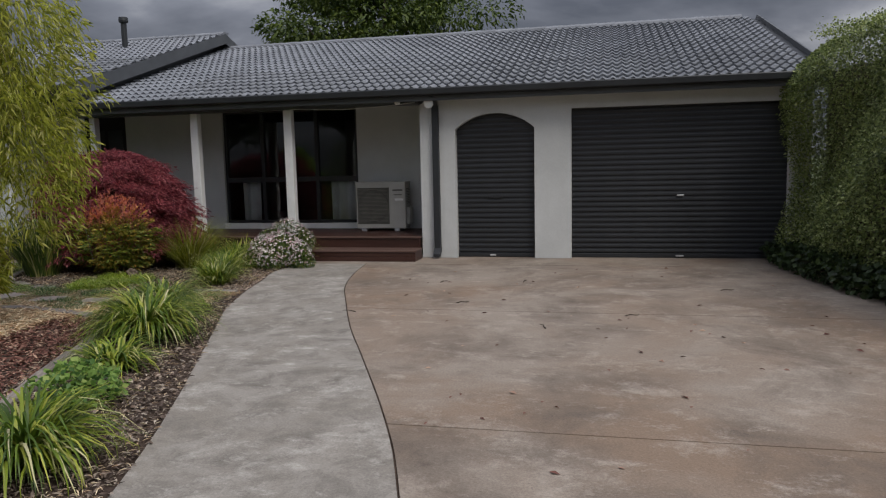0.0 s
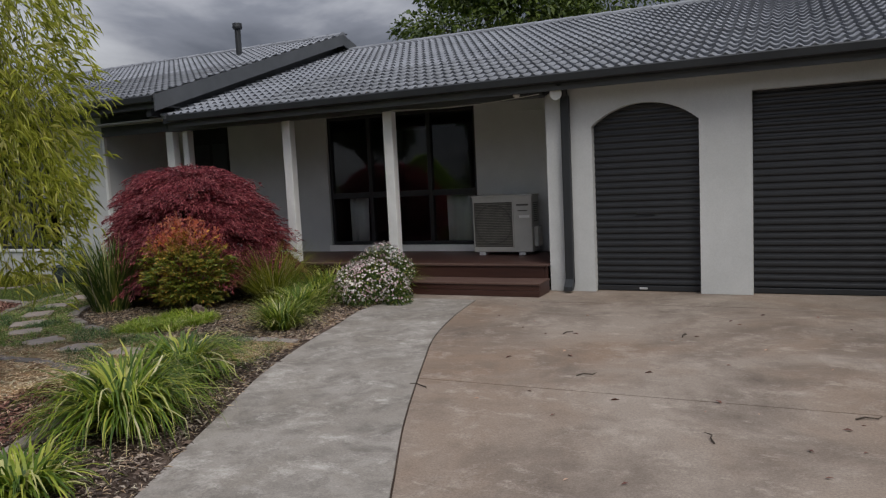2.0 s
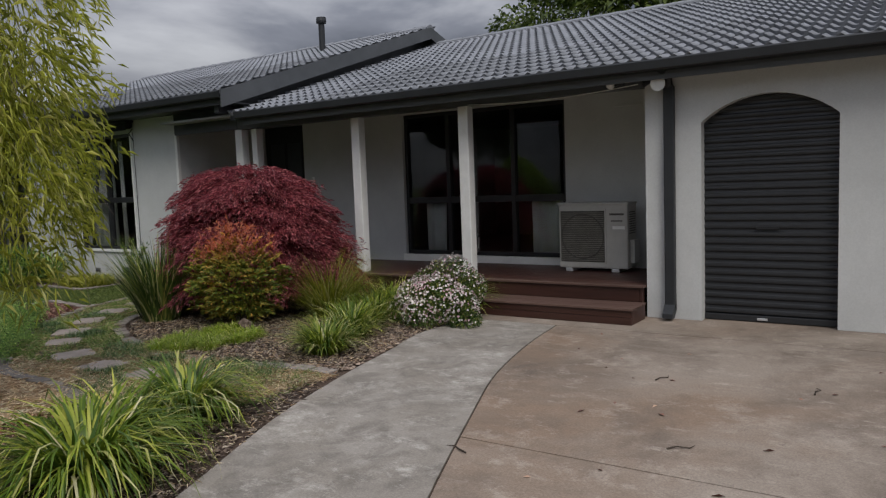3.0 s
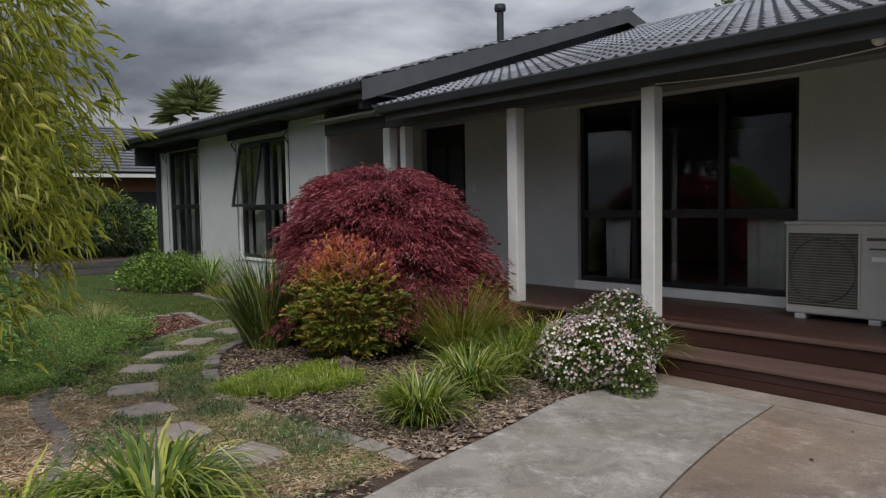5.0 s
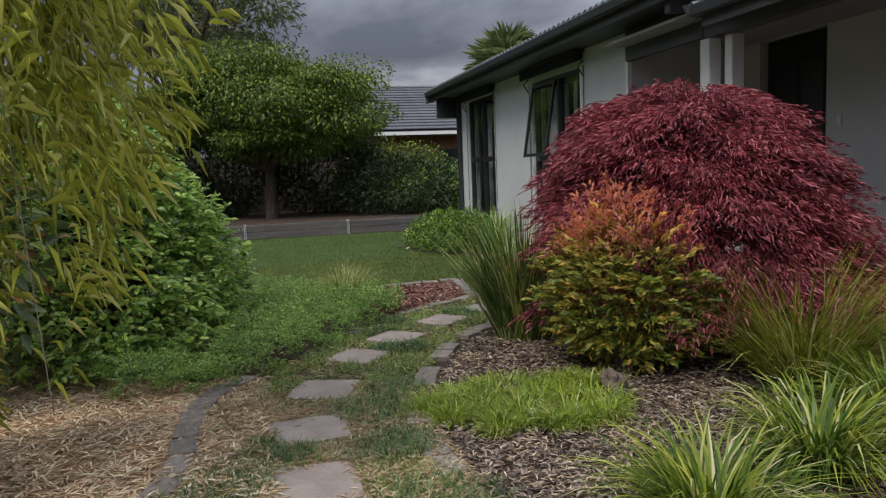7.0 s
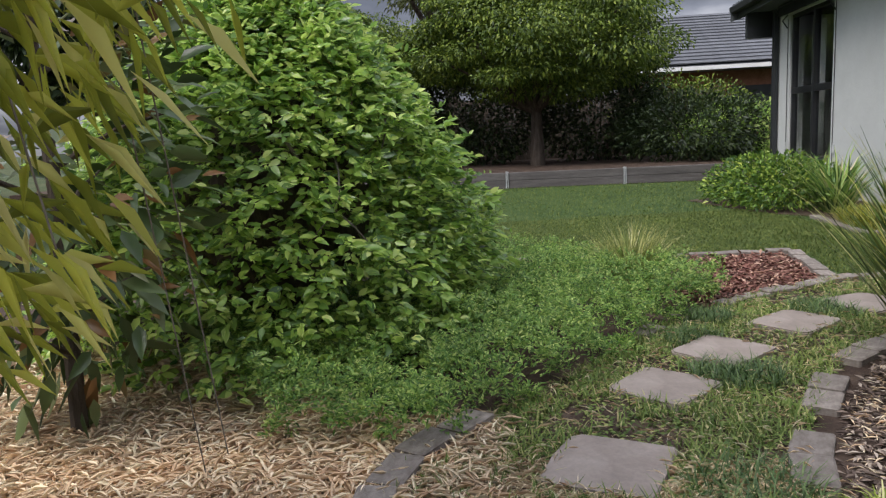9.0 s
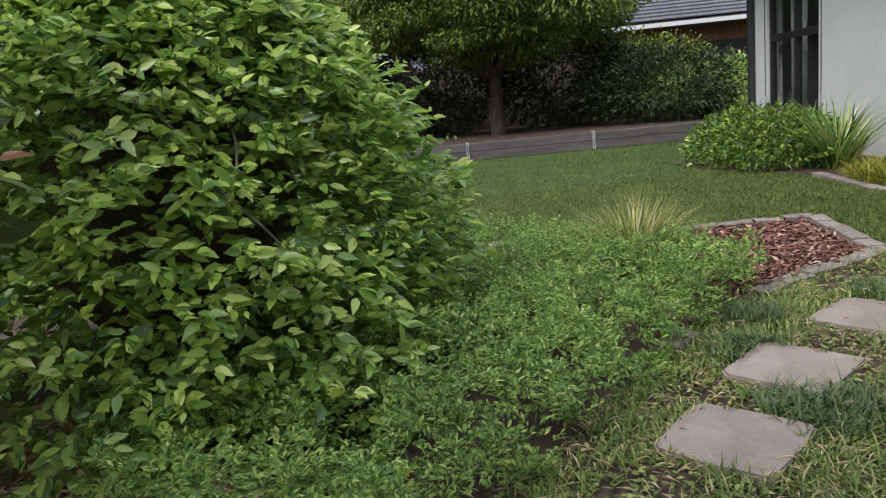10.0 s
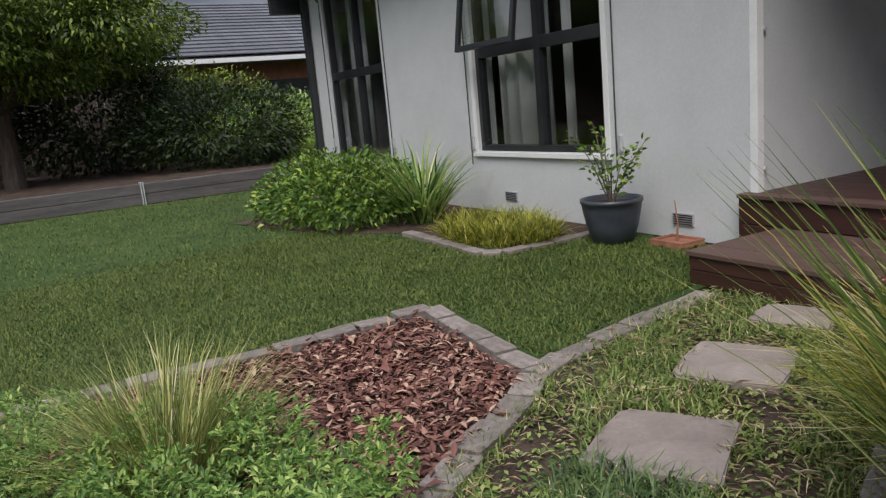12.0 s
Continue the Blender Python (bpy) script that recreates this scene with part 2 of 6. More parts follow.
M_SLEEPER = surface("grey_sleeper", [(0.25, (0.06, 0.056, 0.055)), (0.5, (0.11, 0.10, 0.096)), (0.8, (0.165, 0.155, 0.148))], 3, 30, 0.9, 0.5, 0.2, 0.6, 0.01, (0.3, 0.3, 3))
M_NROOF = surface("weathered_grey_tile", [(0.25, (0.085, 0.088, 0.098)), (0.5, (0.125, 0.13, 0.142)), (0.75, (0.17, 0.175, 0.19))], 1.5, 12, 0.9, 0.3, 0.15, 0.5, 0.01, rand=0.1)
M_GALV = surface("galvanised_steel", [(0.3, (0.45, 0.46, 0.47)), (0.7, (0.62, 0.63, 0.64))], 6, 40, 0.5, 0.05, 0.5, 0.2, 0.002, metal=0.4)
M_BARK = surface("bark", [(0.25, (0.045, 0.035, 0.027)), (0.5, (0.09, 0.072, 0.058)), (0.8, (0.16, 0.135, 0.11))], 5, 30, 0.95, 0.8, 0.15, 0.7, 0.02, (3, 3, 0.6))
M_TWIG = surface("grey_twig", [(0.25, (0.10, 0.085, 0.07)), (0.7, (0.22, 0.19, 0.16))], 8, 40, 0.9, 0.4, 0.15, 0.5, 0.005)
M_BRICK = surface("orange_brick", [(0.25, (0.20, 0.085, 0.05)), (0.7, (0.34, 0.16, 0.10))], 5, 30, 0.9, 0.3, 0.2, 0.5, 0.006)
M_AC = surface("cream_plastic", [(0.3, (0.400, 0.392, 0.360)), (0.7, (0.480, 0.472, 0.440))], 3, 60, 0.5, 0.08, 0.4, 0.2, 0.002)
M_ACDARK = surface("dark_grille", [(0.3, (0.06, 0.057, 0.05)), (0.7, (0.11, 0.105, 0.09))], 6, 60, 0.6, 0.1, 0.4, 0.3)
M_ACBAR = surface("grille_plastic", [(0.3, (0.17, 0.165, 0.145)), (0.7, (0.24, 0.23, 0.20))], 6, 60, 0.6, 0.1, 0.4, 0.3)
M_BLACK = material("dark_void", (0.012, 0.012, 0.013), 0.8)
M_CURTAIN = surface("sheer_curtain", [(0.3, (0.55, 0.54, 0.52)), (0.7, (0.72, 0.71, 0.69))], 4, 80, 0.9, 0.1, 0.1, 0.2)
M_ROOM = surface("dimmed_room_wall", [(0.3, (0.10, 0.095, 0.09)), (0.7, (0.14, 0.135, 0.13))], 2, 30, 0.9, 0.0, 0.2, 0.2)
M_POT = surface("glazed_slate_pot", [(0.3, (0.032, 0.040, 0.052)), (0.7, (0.060, 0.070, 0.085))], 7, 50, 0.4, 0.15, 0.5, 0.35, 0.003)
M_TERRA = surface("terracotta", [(0.3, (0.24, 0.10, 0.06)), (0.7, (0.36, 0.17, 0.11))], 9, 50, 0.85, 0.2, 0.25, 0.4, 0.004)
M_CANVAS = surface("charcoal_canvas", [(0.3, (0.018, 0.019, 0.022)), (0.7, (0.032, 0.033, 0.037))], 8, 120, 0.85, 0.2, 0.2, 0.4, 0.002)
M_CORD = material("dark_cord", (0.06, 0.06, 0.06), 0.8)
M_LAMP = surface("lamp_plastic", [(0.3, (0.62, 0.62, 0.60)), (0.7, (0.74, 0.74, 0.72))], 6, 60, 0.4, 0.0, 0.5, 0.1)
M_GLASS = glass_material("window_glass", (0.86, 0.88, 0.88))

L_MAPLE = leaf_material("maple_leaf", [(0.0, (0.075, 0.014, 0.024)), (0.35, (0.21, 0.036, 0.054)), (0.7, (0.38, 0.085, 0.104)), (1.0, (0.62, 0.24, 0.25))], 0.5, 0.35)
L_NANDINA = leaf_material("nandina_leaf", [(0.0, (0.062, 0.105, 0.020)), (0.5, (0.165, 0.215, 0.034)), (0.85, (0.34, 0.34, 0.050)), (1.0, (0.55, 0.26, 0.060))], 0.45, 0.35,
                          (0.70, 1.20, [(0.0, (0.624, 0.442, 0.052)), (0.35, (0.728, 0.312, 0.058)), (0.75, (0.806, 0.221, 0.117)), (1.0, (0.850, 0.598, 0.091))]))
L_NTIP = leaf_material("nandina_tip", [(0.0, (0.70, 0.24, 0.08)), (0.5, (0.76, 0.24, 0.18)), (1.0, (0.80, 0.42, 0.26))], 0.45, 0.45)
L_MOUND = leaf_material("mound_leaf", [(0.0, (0.035, 0.085, 0.02)), (0.5, (0.10, 0.19, 0.03)), (0.85, (0.22, 0.34, 0.05)), (1.0, (0.42, 0.48, 0.09))], 0.4, 0.3)
L_TREEDARK = leaf_material("tree_leaf_far", [(0.0, (0.020, 0.040, 0.008)), (0.5, (0.060, 0.095, 0.014)), (1.0, (0.13, 0.17, 0.03))], 0.5, 0.25)
L_HEDGE = leaf_material("hedge_leaf", [(0.0, (0.060, 0.085, 0.030)), (0.4, (0.165, 0.215, 0.066)), (0.8, (0.31, 0.37, 0.125)), (1.0, (0.52, 0.56, 0.27))], 0.45, 0.35)
L_SHRUB = leaf_material("viburnum_leaf", [(0.0, (0.065, 0.140, 0.040)), (0.3, (0.21, 0.36, 0.080)), (0.75, (0.43, 0.60, 0.13)), (1.0, (0.70, 0.80, 0.27))], 0.30, 0.5, spec=0.6)
L_GCOVER = leaf_material("groundcover_leaf", [(0.0, (0.055, 0.120, 0.036)), (0.35, (0.160, 0.300, 0.075)), (0.8, (0.34, 0.50, 0.125)), (1.0, (0.62, 0.70, 0.25))], 0.45, 0.45)
L_BAMBOO = leaf_material("bamboo_leaf", [(0.0, (0.17, 0.20, 0.032)), (0.4, (0.37, 0.40, 0.055)), (0.8, (0.56, 0.57, 0.10)), (1.0, (0.74, 0.70, 0.30))], 0.45, 0.55)
L_LIRIOPE = leaf_material("liriope_blade", [(0.0, (0.040, 0.085, 0.010)), (0.45, (0.11, 0.18, 0.018)), (0.8, (0.25, 0.31, 0.030)), (1.0, (0.50, 0.50, 0.10))], 0.42, 0.3)
L_PALEBLADE = leaf_material("pale_blade", [(0.0, (0.42, 0.42, 0.13)), (0.5, (0.60, 0.58, 0.28)), (1.0, (0.70, 0.64, 0.42))], 0.5, 0.3)
L_LIME = leaf_material("lime_blade", [(0.0, (0.094, 0.159, 0.015)), (0.5, (0.202, 0.289, 0.025)), (1.0, (0.376, 0.433, 0.055))], 0.5, 0.3)
L_FLAX = leaf_material("flax_blade", [(0.0, (0.031, 0.061, 0.015)), (0.5, (0.076, 0.136, 0.029)), (0.85, (0.170, 0.230, 0.048)), (1.0, (0.442, 0.408, 0.107))], 0.4, 0.2)
L_LOMANDRA = leaf_material("lomandra_blade", [(0.0, (0.102, 0.128, 0.014)), (0.5, (0.221, 0.264, 0.026)), (1.0, (0.510, 0.493, 0.083))], 0.5, 0.3)
L_TUSSOCK = leaf_material("tussock_blade", [(0.0, (0.102, 0.136, 0.036)), (0.5, (0.204, 0.246, 0.065)), (1.0, (0.544, 0.510, 0.190))], 0.6, 0.3)
L_GRASS = leaf_material("lawn_blade", [(0.0, (0.046, 0.080, 0.015)), (0.5, (0.105, 0.150, 0.030)), (1.0, (0.22, 0.245, 0.065))], 0.6, 0.3)
L_DRYGRASS = leaf_material("dry_straw", [(0.0, (0.50, 0.34, 0.22)), (0.5, (0.76, 0.59, 0.42)), (1.0, (0.88, 0.79, 0.62))], 0.8, 0.15)
L_MONDO = leaf_material("mondo_blade", [(0.0, (0.034, 0.068, 0.024)), (0.5, (0.076, 0.136, 0.043)), (1.0, (0.170, 0.238, 0.089))], 0.5, 0.2)
L_WEED = leaf_material("path_weed", [(0.0, (0.075, 0.13, 0.028)), (0.5, (0.16, 0.235, 0.055)), (0.82, (0.29, 0.35, 0.10)), (1.0, (0.55, 0.48, 0.25))], 0.6, 0.3)
L_CHIP = leaf_material("bark_chip", [(0.0, (0.075, 0.030, 0.024)), (0.4, (0.165, 0.068, 0.054)), (0.75, (0.255, 0.128, 0.098)), (1.0, (0.510, 0.345, 0.255))], 0.8, 0.0)
L_OLDCHIP = leaf_material("weathered_chip", [(0.0, (0.060, 0.042, 0.034)), (0.4, (0.13, 0.095, 0.078)), (0.75, (0.22, 0.17, 0.14)), (1.0, (0.46, 0.39, 0.33))], 0.85, 0.0)
L_PEBBLE = leaf_material("pebble", [(0.0, (0.105, 0.068, 0.053)), (0.5, (0.225, 0.158, 0.120)), (1.0, (0.450, 0.352, 0.285))], 0.8, 0.0)
L_TREE = leaf_material("tree_leaf", [(0.0, (0.030, 0.058, 0.010)), (0.4, (0.080, 0.130, 0.018)), (0.8, (0.17, 0.24, 0.034)), (1.0, (0.30, 0.36, 0.06))], 0.5, 0.3)
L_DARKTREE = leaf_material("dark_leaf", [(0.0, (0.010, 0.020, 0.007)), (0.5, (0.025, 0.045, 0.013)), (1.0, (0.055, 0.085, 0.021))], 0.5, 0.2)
L_GUM = leaf_material("gum_leaf", [(0.0, (0.060, 0.076, 0.026)), (0.5, (0.119, 0.145, 0.050)), (1.0, (0.221, 0.238, 0.089))], 0.5, 0.3)
L_MAGNOLIA = leaf_material("magnolia_leaf", [(0.0, (0.043, 0.076, 0.026)), (0.5, (0.093, 0.136, 0.050)), (0.8, (0.187, 0.230, 0.101)), (0.9, (0.221, 0.111, 0.038)), (1.0, (0.170, 0.085, 0.030))], 0.28, 0.1)
L_DAISY = leaf_material("daisy_flower", [(0.0, (0.52, 0.30, 0.37)), (0.35, (0.66, 0.50, 0.54)), (0.6, (0.78, 0.72, 0.72)), (1.0, (0.84, 0.82, 0.80))], 0.7, 0.2)
L_GOLDBLADE = leaf_material("gold_blade", [(0.0, (0.075, 0.105, 0.016)), (0.45, (0.21, 0.235, 0.028)), (0.8, (0.45, 0.44, 0.060)), (1.0, (0.70, 0.62, 0.17))], 0.45, 0.3)
L_PALM = leaf_material("palm_leaf", [(0.0, (0.13, 0.17, 0.065)), (0.5, (0.24, 0.29, 0.115)), (1.0, (0.38, 0.42, 0.19))], 0.5, 0.3)


# ---- mesh helpers ----
def link(name, me, mat, parent=None, label="", smooth=False):
    if mat and not me.materials:
        me.materials.append(mat)
    if smooth:
        me.polygons.foreach_set("use_smooth", [True] * len(me.polygons))
    ob = new(name, me)
    if parent is not None:
        ob.parent = parent
    if label:
        ob["label"] = label
    return ob


def part(name, bm, mat, parent=None, label="", smooth=False):
    """Link a bmesh as one mesh object."""
    bmesh.ops.recalc_face_normals(bm, faces=bm.faces)
    me = bpy.data.meshes.new(name)
    bm.to_mesh(me)
    bm.free()
    return link(name, me, mat, parent, label, smooth)


def raw(name, verts, faces, mat, parent=None, label="", smooth=False):
    me = bpy.data.meshes.new(name)
    me.from_pydata(verts, [], faces)
    me.update()
    return link(name, me, mat, parent, label, smooth)


def empty(name, label, category, group="", at=(0, 0, 0)):
    ob = new(name)
    ob.location = at
    return tagged(ob, label, category, group)


def add_box(bm, x0, x1, y0, y1, z0, z1, bevel=0.0):
    m = Matrix.LocRotScale(((x0 + x1) / 2, (y0 + y1) / 2, (z0 + z1) / 2), None, (abs(x1 - x0), abs(y1 - y0), abs(z1 - z0)))
    r = bmesh.ops.create_cube(bm, size=1, matrix=m)
    if bevel:
        es = list({e for v in r["verts"] for e in v.link_edges})
        bmesh.ops.bevel(bm, geom=es, offset=bevel, segments=2, affect="EDGES", profile=0.5)


def box(x0, x1, y0, y1, z0, z1, bevel=0.0):
    bm = bmesh.new()
    add_box(bm, x0, x1, y0, y1, z0, z1, bevel)
    return bm


def add_prism(bm, poly, place, depth):
    """Extrude a polygon (u, v) by depth; place(u, v, w) gives the point."""
    a = [bm.verts.new(place(u, v, 0)) for u, v in poly]
    b = [bm.verts.new(place(u, v, depth)) for u, v in poly]
    bm.faces.new(a)
    bm.faces.new(b[::-1])
    for i in range(len(poly)):
        j = (i + 1) % len(poly)
        bm.faces.new((a[i], a[j], b[j], b[i]))


def add_tube(bm, pts, radii, sides=8, cap=True):
    """A tapered tube along points."""
    pts = [Vector(p) for p in pts]
    rings = []
    for i, p in enumerate(pts):
        d = (pts[min(i + 1, len(pts) - 1)] - pts[max(i - 1, 0)]).normalized()
        up = Vector((0, 0, 1)) if abs(d.z) < 0.95 else Vector((1, 0, 0))
        s = d.cross(up).normalized()
        t = s.cross(d)
        r = radii[i] if isinstance(radii, (list, tuple)) else radii
        rings.append([bm.verts.new(p + (s * math.cos(k * math.tau / sides) + t * math.sin(k * math.tau / sides)) * r) for k in range(sides)])
    for a, b in zip(rings, rings[1:]):
        for k in range(sides):
            bm.faces.new((a[k], a[(k + 1) % sides], b[(k + 1) % sides], b[k]))
    if cap:
        bm.faces.new(rings[0][::-1])
        bm.faces.new(rings[-1])


def add_lathe(bm, prof, at, sides=24):
    rings = [[bm.verts.new((at[0] + r * math.cos(k * math.tau / sides), at[1] + r * math.sin(k * math.tau / sides), at[2] + z)) for k in range(sides)] for r, z in prof]
    for a, b in zip(rings, rings[1:]):
        for k in range(sides):
            bm.faces.new((a[k], a[(k + 1) % sides], b[(k + 1) % sides], b[k]))
    bm.faces.new(rings[0][::-1])
    bm.faces.new(rings[-1])


RNG = np.random.default_rng(7)


def unit(v):
    return v / np.maximum(np.linalg.norm(v, axis=1, keepdims=True), 1e-6)


def leaves(name, at, along, size, width, mat, parent=None, label="", droop=0.25, facing=None, fold=0.18, fine=False):
    """Many small pointed leaves, each a lozenge folded along its midrib. at, along: arrays; facing: the way the blade's upper side looks."""
    n = len(at)
    along = unit(along)
    f = RNG.normal(size=(n, 3)) * 0.6 + np.array([0, 0, 0.9]) if facing is None else facing + RNG.normal(size=(n, 3)) * 0.45
    side = unit(np.cross(along, f))
    up = unit(np.cross(side, along))
    L = (size * RNG.uniform(0.6, 1.3, n))[:, None]
    W = L * width
    base = at
    mid = at + along * L * 0.45
    tip = at + along * L + np.array([0, 0, -1]) * L * droop
    if fine:
        v = np.empty((n, 8, 3))
        v[:, 0], v[:, 7] = base, tip
        for k, (t, wd) in enumerate(((0.28, 0.46), (0.62, 0.40))):
            c = at + along * L * t + np.array([0, 0, -1]) * L * droop * t * t
            v[:, 1 + 3 * k], v[:, 2 + 3 * k], v[:, 3 + 3 * k] = c + side * W * wd + up * L * fold * 0.35, c, c - side * W * wd + up * L * fold * 0.35
        o = np.arange(n)[:, None] * 8
        fc = np.concatenate([o + np.array([t]) for t in ([0, 1, 2], [0, 2, 3], [1, 4, 5], [1, 5, 2], [2, 5, 6], [2, 6, 3], [4, 7, 5], [5, 7, 6])])
        return fast(name, v.reshape(-1, 3), fc, mat, parent, label)
    v = np.empty((n, 4, 3))
    v[:, 0], v[:, 1], v[:, 2], v[:, 3] = base, mid + side * W * 0.5 + up * L * fold * 0.4, tip, mid - side * W * 0.5 + up * L * fold * 0.4
    o = np.arange(n)[:, None] * 4
    fc = np.concatenate([o + np.array([[0, 1, 2]]), o + np.array([[0, 2, 3]])])
    return fast(name, v.reshape(-1, 3), fc, mat, parent, label)


def fast(name, verts, tris, mat, parent=None, label=""):
    """A triangle mesh from arrays."""
    me = bpy.data.meshes.new(name)
    k = tris.shape[1]
    me.vertices.add(len(verts))
    me.vertices.foreach_set("co", np.ascontiguousarray(verts, dtype=np.float32).ravel())
    me.loops.add(len(tris) * k)
    me.loops.foreach_set("vertex_index", np.ascontiguousarray(tris, dtype=np.int32).ravel())
    me.polygons.add(len(tris))
    me.polygons.foreach_set("loop_start", np.arange(0, len(tris) * k, k, dtype=np.int32))
    me.update(calc_edges=True)
    me.validate()
    return link(name, me, mat, parent, label)


def blades(name, base, heading, length, width, mat, parent=None, label="", lean=(0.2, 0.9), bend=1.0, segs=4):
    """Strap leaves that rise and arch over. base: points; heading: angles."""
    n = len(base)
    L = length * RNG.uniform(0.55, 1.15, n)
    a0 = RNG.uniform(*lean, n)
    hx, hy = np.cos(heading), np.sin(heading)
    sx, sy = -hy, hx
    cols = []
    p = base.copy()
    for s in range(segs + 1):
        w = width * RNG.uniform(0.8, 1.2, n) * (1 - (s / segs) ** 1.6 * 0.94) * (0.75 if s == 0 else 1)
        off = np.stack([sx * w / 2, sy * w / 2, np.zeros(n)], 1)
        cols.append((p - off, p + off))
        ang = a0 + bend * ((s + 0.5) / segs) ** 1.5 * RNG.uniform(0.7, 1.3, n)
        st = L / segs
        p = p + np.stack([hx * np.sin(ang) * st, hy * np.sin(ang) * st, np.cos(ang) * st], 1)
    v = np.stack([c for pair in cols for c in pair], 1)
    k = 2 * (segs + 1)
    v[:, :, 2] = np.maximum(v[:, :, 2], base[:, None, 2] + 0.004)
    o = np.arange(n)[:, None] * k
    fc = []
    for s in range(segs):
        i = 2 * s
        fc += [o + np.array([[i, i + 1, i + 3]]), o + np.array([[i, i + 3, i + 2]])]
    return fast(name, v.reshape(-1, 3), np.concatenate(fc), mat, parent, label)


def sprays(name, org, way, each, length, leaf, width, mat, parent, label="", side=0.6, sag=0.4, fan=0.3, fine=False, face=None):
    """Flat leafy sprays: each starts at a point and carries leaflets along its way, on both sides."""
    n = len(org)
    way = unit(way)
    s = unit(np.cross(way, np.array([0, 0, 1.0]) + RNG.normal(size=(n, 3)) * 0.25))
    L = length * RNG.uniform(0.6, 1.3, (n, 1))
    t = RNG.uniform(0.05, 1, (n, each))
    sg = RNG.uniform(-1, 1, (n, each))
    P = org[:, None] + way[:, None] * (t * L)[..., None] + s[:, None] * (sg * L * fan * np.sin(t * 2.6 + 0.3))[..., None]
    P[..., 2] -= sag * L * t * t
    D = way[:, None] + s[:, None] * (np.sign(sg) * side)[..., None] + RNG.normal(size=P.shape) * 0.25
    D[..., 2] -= sag * t
    up = np.cross(s, way)
    up = up * np.where(up[:, 2:3] < 0, -1, 1) * 1.0 + np.array([0, 0, 0.5])
    if face is not None:
        up = face
    return leaves(name, P.reshape(-1, 3), D.reshape(-1, 3), leaf, width, mat, parent, label, 0.12, np.repeat(up, each, 0), fine=fine)


def tuft(name, label, category, at, count, length, width, mat, radius=0.08, lean=(0.1, 0.9), bend=1.0, group="", segs=4, pale=0.12):
    """A clump of strap leaves, rooted at one place."""
    ob = empty(name, label, category, group, at)
    r = radius * np.sqrt(RNG.uniform(0, 1, count))
    a = RNG.uniform(0, math.tau, count)
    b = np.stack([r * np.cos(a), r * np.sin(a), np.zeros(count)], 1)
    hd_ = a + RNG.normal(0, 0.5, count)
    k = int(count * (1 - pale))
    blades("foliage", b[:k], hd_[:k], length, width, mat, ob, "", lean, bend, segs)
    if pale:
        blades("pale_leaves", b[k:], hd_[k:], length * 1.05, width, L_PALEBLADE, ob, "cream edged leaves", lean, bend * 1.15, segs)
    return ob


def ball(n, centre, radii, shell=0.75):
    """Points in the outer part of an ellipsoid, with their outward ways."""
    d = unit(RNG.normal(size=(n, 3)))
    r = RNG.uniform(shell ** 3, 1, n) ** (1 / 3)
    return np.array(centre) + d * np.array(radii) * r[:, None], d


def inside(poly, p):
    x, y = p[:, 0], p[:, 1]
    c = np.zeros(len(p), bool)
    for (x0, y0), (x1, y1) in zip(poly, poly[1:] + poly[:1]):
        c ^= ((y0 > y) != (y1 > y)) & (x < (x1 - x0) * (y - y0) / (y1 - y0 + 1e-9) + x0)
    return c


def scatter(poly, n):
    xs, ys = [p[0] for p in poly], [p[1] for p in poly]
    p = np.stack([RNG.uniform(min(xs), max(xs), n), RNG.uniform(min(ys), max(ys), n)], 1)
    return p[inside(poly, p)]


def smooth_line(pts, n):
    """Catmull-Rom through points."""
    P = [Vector(p) for p in ([pts[0]] + list(pts) + [pts[-1]])]
    out = []
    for i in range(1, len(P) - 2):
        for k in range(n):
            t = k / n
            out.append(0.5 * (2 * P[i] + (P[i + 1] - P[i - 1]) * t + (2 * P[i - 1] - 5 * P[i] + 4 * P[i + 1] - P[i + 2]) * t * t + (3 * P[i] - P[i - 1] - 3 * P[i + 1] + P[i + 2]) * t ** 3))
    out.append(P[-2])
    return [tuple(v) for v in out]


# ---- ground, drive and path ----
def flat(name, poly, z, thick, mat, label, category="", parent=None, kind="structure"):
    bm = bmesh.new()
    add_prism(bm, poly, lambda u, v, w: (u, v, z - w), thick)
    ob = part(name, bm, mat, parent)
    return tagged(ob, label, category, "", kind)


FACADE, BACK, DECK = 13.44, 14.97, 0.36
JOINT = smooth_line([(0.9, -1.5), (0.15, 2.0), (-0.71, 4.70), (-1.10, 5.74), (-1.74, 7.17), (-2.21, 8.20), (-2.77, 9.60), (-3.12, 10.55), (-3.38, 11.65), (-3.52, 12.60)], 5)
PATH_LEFT = smooth_line([(-0.7, -1.5), (-1.2, 1.5), (-2.12, 4.45), (-2.64, 5.84), (-3.05, 6.80), (-3.50, 7.85), (-3.95, 8.90), (-4.28, 10.0), (-4.46, 10.8), (-4.68, 11.75), (-4.55, 12.60)], 5)
ground = raw("ground", [(-400, -300, -0.06), (400, -300, -0.06), (400, 500, -0.06), (-400, 500, -0.06)], [(0, 1, 2, 3)], M_EARTH)
tagged(ground, "rough grassy earth around the house", "ground", "", "structure")
flat("path", PATH_LEFT + [(p[0] - 0.007, p[1]) for p in JOINT[::-1]], 0.0, 0.1, M_PATH, "curved grey concrete garden path", "path")
jy = [p for p in JOINT]


def joint_x(y):
    for (x0, y0), (x1, y1) in zip(jy, jy[1:]):
        if y0 <= y <= y1:
            return x0 + (x1 - x0) * (y - y0) / (y1 - y0)
    return jy[-1][0] if y > jy[-1][1] else jy[0][0]


